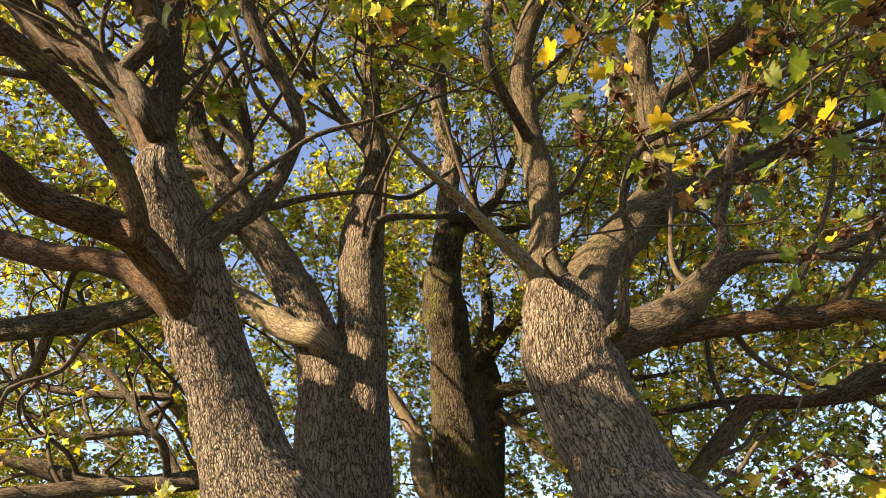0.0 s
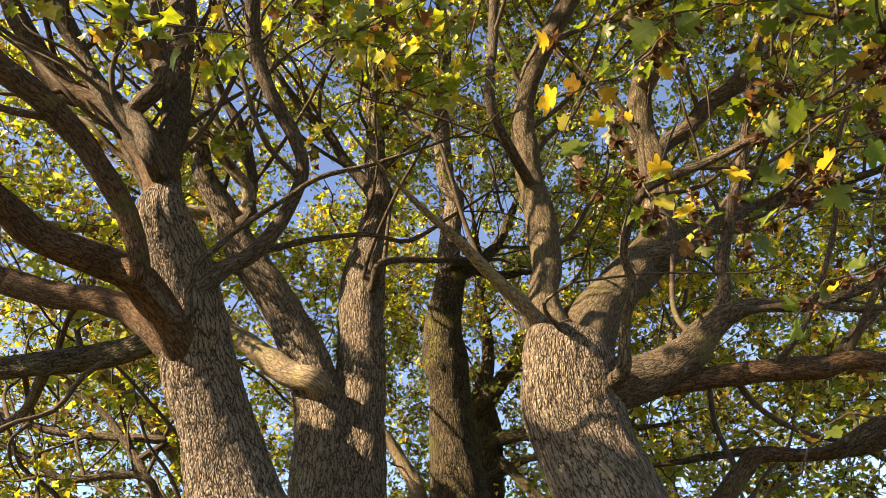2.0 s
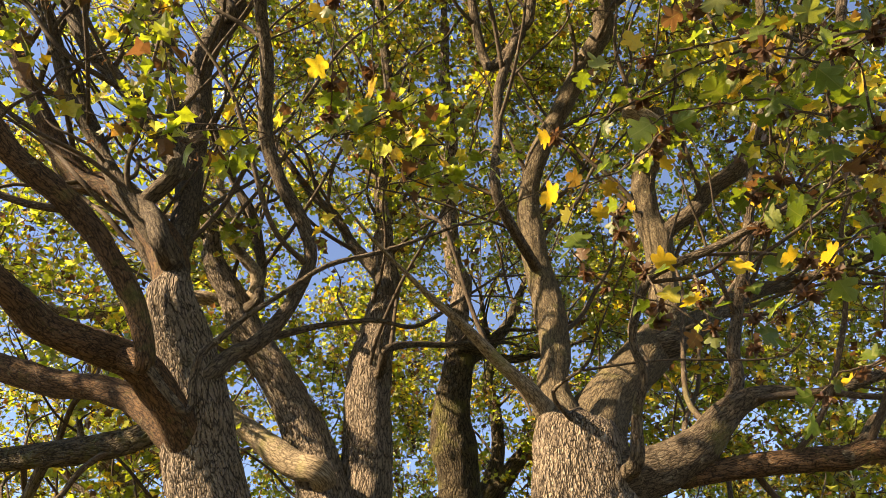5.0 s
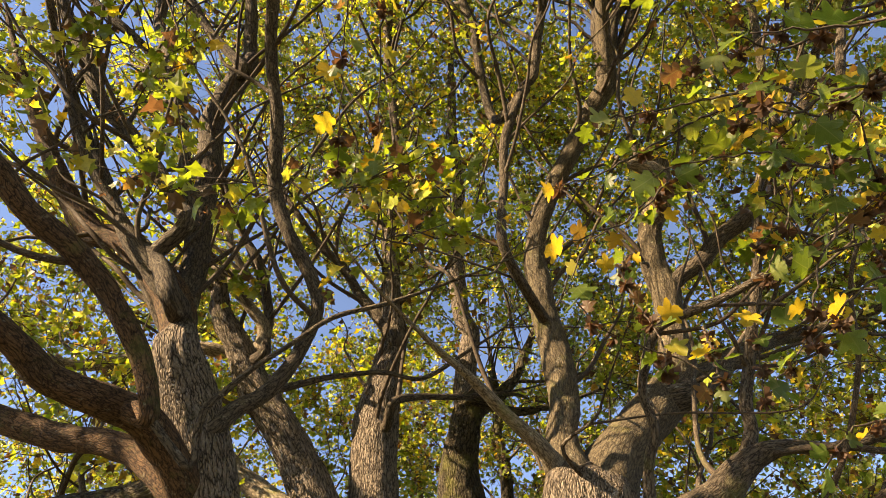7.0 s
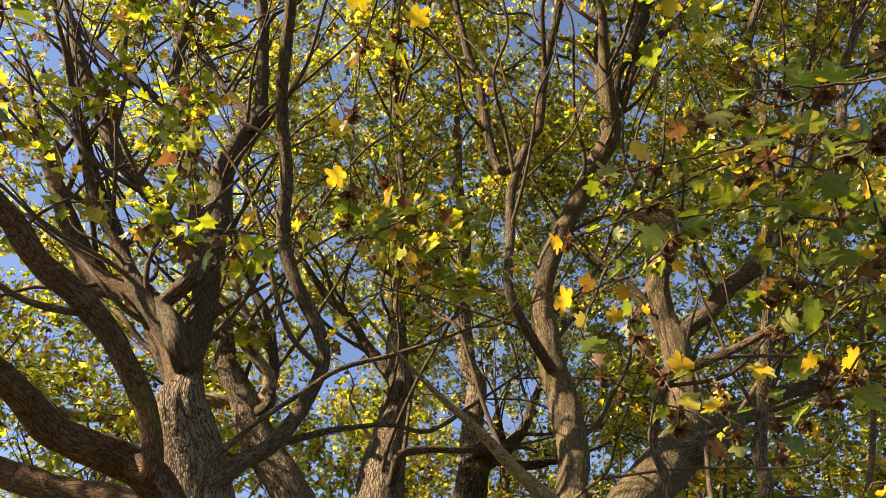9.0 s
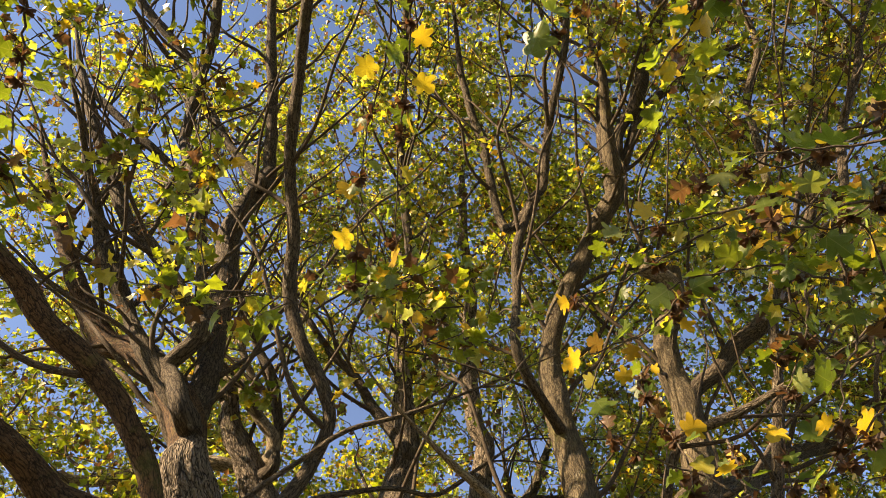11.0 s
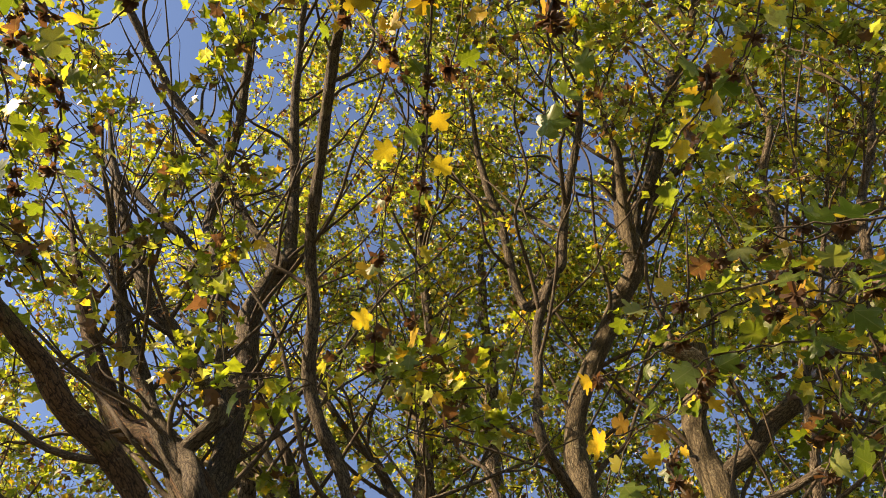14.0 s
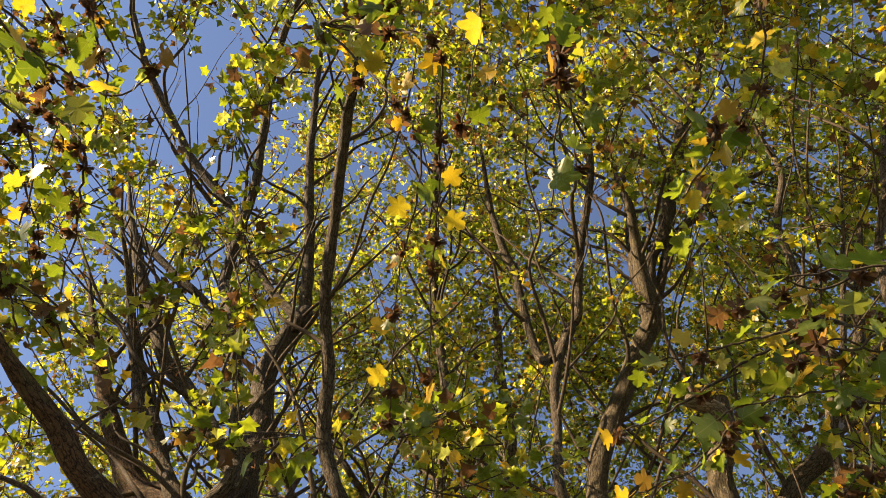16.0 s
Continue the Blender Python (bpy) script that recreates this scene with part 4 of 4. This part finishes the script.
along[np.r_[True, which[1:] != which[:-1]]] = 1.0           # one at the very tip
step_at = np.minimum(BN - 2, (along * (BN - 1)).astype(int))
rest = (along * (BN - 1) - step_at)[:, None]
low, high = line_all[which, step_at], line_all[which, step_at + 1]
ahead = (high - low) / (np.linalg.norm(high - low, axis=1)[:, None] + 1e-9)
way = ahead * 0.7 + rng.normal(0, 0.75, (n, 3)) + (0, 0, 0.22)
way /= np.linalg.norm(way, axis=1)[:, None]
size, bend = rng.uniform(0.10, 0.34, (n, 1)), rng.normal(0, 0.25, (n, 3))
start = low * (1 - rest) + high * rest
twigs = np.stack([start, start + size * (way * 0.5 + bend * 0.125), start + size * (way + bend * 0.5)], axis=1)
twig_owner = owner_all[which]
PER = 11
along = np.concatenate([rng.uniform(0.25, 1, (n, PER - 2)), np.ones((n, 2))], axis=1)
half = np.minimum(1, (along * 2).astype(int))
a, b = np.take_along_axis(twigs, half[..., None], axis=1), np.take_along_axis(twigs, half[..., None] + 1, axis=1)
away = way[:, None] * 0.5 + rng.normal(0, 0.8, (n, PER, 3))
away /= np.linalg.norm(away, axis=2)[..., None]
at = a + (b - a) * (along * 2 - half)[..., None] + away * rng.uniform(0.015, 0.045, (n, PER, 1))
leaf_rows = np.concatenate([at, away, np.broadcast_to(twig_owner[:, None, None], (n, PER, 1))], axis=2).reshape(-1, 7)
leaf_rows = leaf_rows[rng.uniform(0, 1, len(leaf_rows)) < 0.9]
leaf_rows = leaf_rows[~kept_clear(leaf_rows[:, :3])]
some = rng.uniform(0, 1, n) < 0.32
key_rows = np.column_stack([twigs[some, 2], twig_owner[some]])
kept = ~kept_clear(twigs[:, 2])
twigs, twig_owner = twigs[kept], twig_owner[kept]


def half_outline(points):
    """A closed outline from its right half, base to tip, plus a middle point."""
    right = np.array(points)
    left = right[-2:0:-1] * (-1, 1)
    ring = np.vstack([right, left])
    return np.vstack([ring, (0, 0.42)])


LEAF_SMALL = half_outline([(0, 0), (0.38, 0.04), (0.29, 0.25), (0.59, 0.50), (0.26, 0.61), (0, 1.0)])
LEAF_FINE = half_outline([(0, 0), (0.15, -0.07), (0.33, -0.05), (0.44, 0.07), (0.38, 0.18), (0.33, 0.25), (0.46, 0.33), (0.64, 0.45), (0.66, 0.58), (0.50, 0.65),
                          (0.34, 0.62), (0.25, 0.63), (0.31, 0.77), (0.25, 0.90), (0.10, 0.96), (0, 1.03)])


LEAF_FAR = np.array([(0, 0), (0.58, 0.36), (0.24, 0.58), (0, 1.0), (-0.24, 0.58), (-0.58, 0.36)])


def fan(outline):
    n = len(outline) - 1
    if n < 6:
        return np.array([(0, i, i + 1) for i in range(1, n)])
    return np.array([(i, (i + 1) % n, n) for i in range(n)])


def leaf_cloud(rows, outline, low, high, crumple=0.05):
    """Vertices and triangles of many leaves: each turned, folded and curled in its own way."""
    n, k = len(rows), len(outline)
    at, away = rows[:, :3], rows[:, 3:6].copy()
    away[:, 2] -= 0.35                                              # they droop from their stalks
    away /= np.linalg.norm(away, axis=1)[:, None]
    up = rng.normal(0, 0.55, (n, 3)) + (0, 0, 1)
    across = np.cross(away, up)
    across /= np.linalg.norm(across, axis=1)[:, None] + 1e-9
    normal = np.cross(across, away)
    size = rng.uniform(low, high, n) * rng.uniform(0.75, 1.1, n)
    x, y = outline[:, 0], outline[:, 1]
    fold, curl = rng.uniform(-0.1, 0.45, n), rng.uniform(-0.35, 0.25, n)
    wave = rng.normal(0, crumple, (n, k))
    h = fold[:, None] * np.abs(x) + curl[:, None] * y ** 2 + wave
    wide = rng.uniform(0.85, 1.12, n)
    v = at[:, None] + size[:, None, None] * (across[:, None] * (x[None] * wide[:, None])[..., None] + away[:, None] * y[None, :, None] + normal[:, None] * h[..., None])
    f = fan(outline)[None] + (np.arange(n) * k)[:, None, None]
    return v.reshape(-1, 3), f.reshape(-1, 3)


def key_cloud(rows, low=5, high=12):
    """Bunches of dry winged keys: each a small bent wing."""
    made, faces = [], []
    for x, y, z, _ in rows:
        for _ in range(rng.integers(low, high)):
            way = rng.normal(0, 1, 3) + np.array((0, 0, -0.6))
            way /= np.linalg.norm(way)
            side = np.cross(way, rng.normal(size=3))
            side /= np.linalg.norm(side) + 1e-9
            a = np.array((x, y, z)) + rng.normal(0, 0.022, 3)
            s = rng.uniform(0.018, 0.030)
            b = len(made)
            made += [a, a + way * s * 0.35 + side * s * 0.16, a + way * s + side * s * 0.30, a + way * s * 1.05 - side * s * 0.02, a + way * s * 0.4 - side * s * 0.12]
            faces += [(b, b + 1, b + 3), (b, b + 3, b + 4)] if rng.random() < 0.5 else [(b, b + 1, b + 2), (b, b + 2, b + 4)]
    return np.array(made), np.array(faces)


def seed_head(at, count):
    """One hanging head of dry winged keys that spread from the end of its stalk."""
    made, faces = [np.array(at)], []
    for _ in range(count):
        way = rng.normal(0, 1, 3) + np.array((0, 0, -0.9))
        way /= np.linalg.norm(way)
        side = np.cross(way, rng.normal(size=3))
        side /= np.linalg.norm(side) + 1e-9
        a, s, b = made[0], rng.uniform(0.012, 0.027), len(made)
        made += [a + way * s * 0.45 + side * s * 0.20, a + way * s * 0.85 + side * s * 0.42, a + way * s * 1.05, a + way * s * 0.5 - side * s * 0.16]
        faces += [(0, b, b + 3), (b, b + 1, b + 2), (b, b + 2, b + 3)]
    return np.array(made), np.array(faces)


def joined(tubes):
    vs, fs, cs, base = [], [], [], 0
    for v, f, c in tubes:
        vs.append(v), fs.append(f + base), cs.append(c)
        base += len(v)
    return np.vstack(vs), np.vstack(fs), np.vstack(cs)


def twig_cloud(lines):
    """Thin three-sided twigs through three places each."""
    n = len(lines)
    way = lines[:, 2] - lines[:, 0]
    way /= np.linalg.norm(way, axis=1)[:, None] + 1e-9
    s1 = np.cross(way, (0.31, 0.9, 0.3))
    s1 /= np.linalg.norm(s1, axis=1)[:, None] + 1e-9
    s2 = np.cross(way, s1)
    a = np.arange(3) * 2 * np.pi / 3
    ring = np.cos(a)[None, :, None] * s1[:, None] + np.sin(a)[None, :, None] * s2[:, None]
    thick = np.array((0.0034, 0.0025, 0.0014))[None, :, None, None] * rng.uniform(0.8, 1.25, (n, 1, 1, 1))
    v = lines[:, :, None] + thick * ring[:, None]
    quad = np.array([(i * 3 + j, i * 3 + (j + 1) % 3, i * 3 + 3 + (j + 1) % 3, i * 3 + 3 + j) for i in (0, 1) for j in range(3)])
    f = quad[None] + (np.arange(n) * 9)[:, None, None]
    return v.reshape(-1, 3), f.reshape(-1, 4), v.reshape(-1, 3)


for number, key in enumerate(TREE_NAMES):
    owner = bpy.data.objects[key]
    mine = sorted(((p, i) for i, (p, o) in enumerate(branches) if o == number), key=lambda q: -q[0][0, 3])
    for p, i in mine[:60]:
        v, f, c = tube(smooth_path(p, 0.08), 7, 0, 0.13 * i)
        part("branch", mesh_of("branch", v, f, TWIG, True, c), owner)
    if mine[60:]:
        v, f, c = joined([tube(p, 3, 0, 0.13 * i, False) for p, i in mine[60:]])
        part("branchwork", mesh_of("branchwork", v, f, TWIG, True, c), owner, "brown-grey wiry branches", "stuff")
    mine = twigs[twig_owner == number]
    if len(mine):
        v, f, c = twig_cloud(mine)
        part("twiggage", mesh_of("twiggage", v, f, TWIG, True, c), owner, "fine dark twigs", "stuff")
    rows = leaf_rows[leaf_rows[:, 6] == number]
    if len(rows):
        far = np.linalg.norm(rows[:, :3] - EYE_AT, axis=1) > 3.7
        v, f = leaf_cloud(rows[~far], LEAF_SMALL, 0.044, 0.072)
        w, g = leaf_cloud(rows[far], LEAF_FAR, 0.036, 0.064)
        v, f = np.vstack([v, w]), np.vstack([f, g + len(v)])
        part("foliage", mesh_of("foliage", v, f, LEAF_MASS, False), owner, "green and yellow lobed autumn leaves", "stuff")
    rows = key_rows[key_rows[:, 3] == number]
    if len(rows):
        v, f = key_cloud(rows)
        part("dry_keys", mesh_of("dry_keys", v, f, DRY_KEYS, False), owner, "brown dry bunches of winged seeds", "stuff")

# ---- sprays that hang nearest: every leaf a part ----
LEAF_SHAPES = []
for i in range(8):
    row = np.array([[0, 0, 0, 0, 1, 0.35, 0]], dtype=float)
    v, f = leaf_cloud(row, LEAF_FINE, 1.0, 1.0, 0.02)
    v = v / np.max(np.abs(v[:, 1]))
    stalk, quads, _ = tube(np.array([(0, -0.55, 0.10, 0.016), (0, -0.25, 0.03, 0.013), (0, 0.02, 0.0, 0.013)]), 3, 0, 0, False)
    tri = np.vstack([quads[:, :3], quads[:, [0, 2, 3]]]) + len(v)
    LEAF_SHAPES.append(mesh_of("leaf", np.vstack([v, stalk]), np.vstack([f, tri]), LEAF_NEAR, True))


def spray(points):
    """A thin hanging branch, rooted on wood nearly behind it from the eye so its run stays hidden, with leaves in
    pairs and bunches of keys.
    """
    first = np.array(points[0][:3])
    side = np.linalg.norm(pool_at[:fill] - EYE_AT, axis=1)
    reach = np.linalg.norm(pool_at[:fill] - first, axis=1)
    own = np.linalg.norm(first - EYE_AT)
    apart = np.arccos(np.clip((pool_at[:fill] - EYE_AT) @ (first - EYE_AT) / (side * own), -1, 1))
    k = int(np.argmin(0.35 * reach + 2.5 * apart + 3.0 * (side < own + 0.15)))
    root, number = pool_at[k], pool_tree[k]
    owner = bpy.data.objects[TREE_NAMES[number]]
    mid = (root + first) / 2 + np.array((0, 0, 0.06))
    points = [(x, y, z, 0.65 * r) for x, y, z, r in points]
    line = [(*root, points[0][3] * 1.5), (*mid, points[0][3] * 1.25)] + points
    path = smooth_path(line, 0.02)
    path[1:, :3] += rng.normal(0, 0.0022, (len(path) - 1, 3))
    v, f, c = tube(path, 7, 0, number + 0.3)
    twig = part("twig", mesh_of("twig", v, f, TWIG, True, c), owner, "thin drooping twig with lobed leaves")
    start = int(0.35 * len(path))
    spots = np.linspace(start, len(path) - 1, 17).astype(int)
    ends = []
    for i in spots:
        at, ahead = path[i, :3], path[i, :3] - path[i - 1, :3]
        ahead /= np.linalg.norm(ahead) + 1e-9
        away = ahead * 0.35 + rng.normal(0, 0.7, 3) + np.array((0, 0, -0.35))
        away /= np.linalg.norm(away)
        up = rng.normal(0, 0.5, 3) + np.array((0, 0, 1))
        across = np.cross(away, up)
        across /= np.linalg.norm(across)
        size = rng.uniform(0.030, 0.056)
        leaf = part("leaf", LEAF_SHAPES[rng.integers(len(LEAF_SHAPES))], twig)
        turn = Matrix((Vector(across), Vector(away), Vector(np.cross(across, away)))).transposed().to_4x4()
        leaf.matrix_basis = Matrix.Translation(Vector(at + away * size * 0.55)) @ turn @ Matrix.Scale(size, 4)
        ends.append((*at, 0))
    for i in rng.choice(len(ends), 7, replace=False):
        v, f = seed_head(np.array(ends)[i, :3] + np.array((0, 0, -0.012)), rng.integers(26, 40))
        part("seed_head", mesh_of("seed_head", v, f, DRY_KEYS, False), twig, "dry brown hanging seed head")


spray([(0.709, 0.882, 3.025, 0.0061), (0.582, 0.899, 2.980, 0.0051), (0.453, 0.926, 2.905, 0.0042), (0.326, 0.942, 2.820, 0.0033), (0.231, 0.931, 2.768, 0.0025)])
spray([(0.691, 0.941, 2.993, 0.0061), (0.576, 0.997, 2.910, 0.0051), (0.490, 1.014, 2.867, 0.0043), (0.402, 1.047, 2.784, 0.0034), (0.303, 1.057, 2.718, 0.0026), (0.256, 1.080, 2.619, 0.0019)])
spray([(0.408, 1.190, 2.756, 0.0050), (0.419, 1.158, 2.621, 0.0040), (0.433, 1.110, 2.488, 0.0031), (0.419, 1.080, 2.396, 0.0018)])
spray([(0.818, 0.484, 2.793, 0.0057), (0.747, 0.529, 2.760, 0.0049), (0.661, 0.550, 2.742, 0.0042), (0.571, 0.576, 2.710, 0.0034), (0.482, 0.541, 2.705, 0.0022)])
spray([(0.841, 0.611, 2.713, 0.0057), (0.762, 0.632, 2.691, 0.0049), (0.679, 0.635, 2.678, 0.0041), (0.594, 0.656, 2.639, 0.0034), (0.526, 0.629, 2.634, 0.0022)])
spray([(0.765, 0.748, 2.817, 0.0054), (0.745, 0.821, 2.688, 0.0045), (0.731, 0.868, 2.575, 0.0037), (0.687, 0.904, 2.506, 0.0030), (0.660, 0.931, 2.431, 0.0024)])
spray([(0.754, 0.932, 2.829, 0.0050), (0.727, 1.000, 2.716, 0.0042), (0.696, 1.034, 2.663, 0.0034), (0.641, 1.095, 2.538, 0.0026), (0.615, 1.138, 2.372, 0.0019)])
spray([(0.918, 0.932, 2.548, 0.0054), (0.798, 0.948, 2.503, 0.0039), (0.714, 0.964, 2.433, 0.0031), (0.657, 0.970, 2.384, 0.0018)])
spray([(0.119, 0.155, 2.809, 0.0035), (0.117, 0.233, 2.763, 0.0030), (0.107, 0.294, 2.721, 0.0024), (0.096, 0.368, 2.662, 0.0019)])
spray([(-0.119, 0.166, 3.211, 0.0047), (-0.121, 0.342, 3.155, 0.0040), (-0.132, 0.499, 3.083, 0.0033), (-0.155, 0.630, 3.004, 0.0032), (-0.163, 0.755, 2.912, 0.0026), (-0.175, 0.868, 2.809, 0.0019)])
spray([(-0.175, 0.368, 3.165, 0.0041), (-0.193, 0.525, 3.084, 0.0033), (-0.233, 0.631, 3.008, 0.0026), (-0.246, 0.762, 2.902, 0.0026), (-0.255, 0.880, 2.784, 0.0019)])
spray([(0.710, 0.442, 2.615, 0.0044), (0.630, 0.475, 2.607, 0.0037), (0.546, 0.484, 2.609, 0.0031), (0.466, 0.491, 2.605, 0.0020)])
spray([(0.428, 0.322, 2.916, 0.0035), (0.429, 0.378, 2.926, 0.0036), (0.393, 0.466, 2.951, 0.0031), (0.371, 0.544, 2.963, 0.0019)])
spray([(-0.884, -0.077, 2.827, 0.0051), (-0.841, 0.038, 2.820, 0.0043), (-0.767, 0.116, 2.832, 0.0037), (-0.700, 0.164, 2.842, 0.0030), (-0.612, 0.123, 2.867, 0.0024)])
spray([(-0.936, 0.083, 2.780, 0.0051), (-0.856, 0.171, 2.785, 0.0043), (-0.830, 0.258, 2.748, 0.0030), (-0.833, 0.348, 2.670, 0.0024)])
spray([(0.012, -0.078, 2.925, 0.0038), (-0.007, 0.074, 2.876, 0.0032), (-0.021, 0.146, 2.845, 0.0026), (-0.047, 0.251, 2.787, 0.0020)])
spray([(0.556, 0.121, 3.121, 0.0041), (0.558, 0.247, 3.059, 0.0033), (0.509, 0.350, 3.016, 0.0026), (0.428, 0.399, 2.997, 0.0019)])
spray([(-0.202, 0.089, 3.205, 0.0041), (-0.263, 0.192, 3.184, 0.0034), (-0.322, 0.260, 3.160, 0.0027)])
spray([(0.608, 1.295, 2.519, 0.0043), (0.521, 1.257, 2.540, 0.0035), (0.436, 1.226, 2.549, 0.0034), (0.337, 1.178, 2.560, 0.0026), (0.263, 1.098, 2.587, 0.0019)])
spray([(0.475, 0.947, 2.799, 0.0041), (0.395, 0.964, 2.714, 0.0032), (0.317, 0.958, 2.658, 0.0025), (0.241, 0.941, 2.608, 0.0018)])
spray([(0.966, 1.096, 2.651, 0.0053), (0.871, 1.120, 2.624, 0.0044), (0.794, 1.150, 2.568, 0.0036), (0.737, 1.175, 2.494, 0.0028), (0.668, 1.193, 2.431, 0.0020)])
spray([(1.092, 1.268, 2.500, 0.0056), (0.972, 1.303, 2.429, 0.0046), (0.879, 1.314, 2.405, 0.0037), (0.784, 1.330, 2.311, 0.0029)])
spray([(1.226, 1.554, 2.301, 0.0062), (1.092, 1.584, 2.191, 0.0051), (0.995, 1.586, 2.192, 0.0041), (0.895, 1.593, 2.122, 0.0024)])
spray([(1.089, 1.649, 1.906, 0.0059), (0.984, 1.638, 1.930, 0.0049), (0.902, 1.609, 1.976, 0.0040), (0.775, 1.593, 1.921, 0.0023)])
spray([(0.853, 0.855, 2.677, 0.0047), (0.805, 0.776, 2.720, 0.0040), (0.761, 0.718, 2.750, 0.0032), (0.674, 0.694, 2.773, 0.0019)])
spray([(0.708, 0.795, 2.662, 0.0044), (0.632, 0.786, 2.687, 0.0037), (0.550, 0.791, 2.696, 0.0031), (0.442, 0.811, 2.687, 0.0024), (0.363, 0.835, 2.664, 0.0018)])
spray([(0.597, 0.766, 2.881, 0.0047), (0.502, 0.786, 2.870, 0.0040), (0.390, 0.802, 2.853, 0.0032), (0.291, 0.805, 2.837, 0.0025)])
spray([(0.850, 0.851, 2.660, 0.0047), (0.769, 0.899, 2.617, 0.0039), (0.710, 0.928, 2.586, 0.0032), (0.659, 0.884, 2.618, 0.0019)])
spray([(0.691, 1.068, 2.725, 0.0043), (0.721, 0.999, 2.723, 0.0035)])
spray([(0.762, 0.522, 2.796, 0.0044), (0.689, 0.552, 2.796, 0.0037), (0.613, 0.573, 2.799, 0.0031), (0.528, 0.618, 2.779, 0.0024), (0.445, 0.634, 2.772, 0.0018)])
spray([(0.817, 0.693, 2.797, 0.0047), (0.729, 0.748, 2.768, 0.0040), (0.652, 0.731, 2.787, 0.0032), (0.562, 0.764, 2.765, 0.0019)])
spray([(-0.965, 0.300, 3.103, 0.0053), (-0.957, 0.406, 3.039, 0.0045), (-0.961, 0.495, 2.964, 0.0037), (-0.968, 0.585, 2.871, 0.0029)])
spray([(-0.841, -0.020, 3.095, 0.0050), (-0.828, 0.070, 3.065, 0.0042), (-0.811, 0.171, 3.023, 0.0035), (-0.826, 0.261, 2.953, 0.0027)])
spray([(0.121, 0.019, 3.120, 0.0038), (0.127, 0.148, 3.077, 0.0031), (0.165, 0.277, 3.015, 0.0030), (0.167, 0.400, 2.944, 0.0024)])
spray([(-1.375, 0.031, 3.458, 0.0062), (-1.292, 0.130, 3.475, 0.0052), (-1.241, 0.255, 3.457, 0.0042), (-1.222, 0.390, 3.406, 0.0032)])
spray([(-1.369, 0.303, 3.302, 0.0062), (-1.294, 0.417, 3.295, 0.0052), (-1.257, 0.533, 3.249, 0.0042), (-1.235, 0.612, 3.196, 0.0032)])
spray([(-1.313, -0.085, 3.625, 0.0062), (-1.267, 0.040, 3.618, 0.0052), (-1.237, 0.151, 3.594, 0.0042)])
spray([(-1.327, -0.074, 3.969, 0.0062), (-1.312, 0.085, 3.940, 0.0052), (-1.265, 0.235, 3.918, 0.0042)])
spray([(-1.475, 0.622, 3.248, 0.0062), (-1.399, 0.724, 3.229, 0.0052), (-1.361, 0.848, 3.154, 0.0042)])
spray([(-1.468, 0.768, 3.335, 0.0062), (-1.377, 0.859, 3.325, 0.0052), (-1.328, 0.961, 3.264, 0.0042)])
spray([(-1.541, 0.256, 3.935, 0.0062), (-1.459, 0.401, 3.929, 0.0052), (-1.432, 0.535, 3.880, 0.0042)])
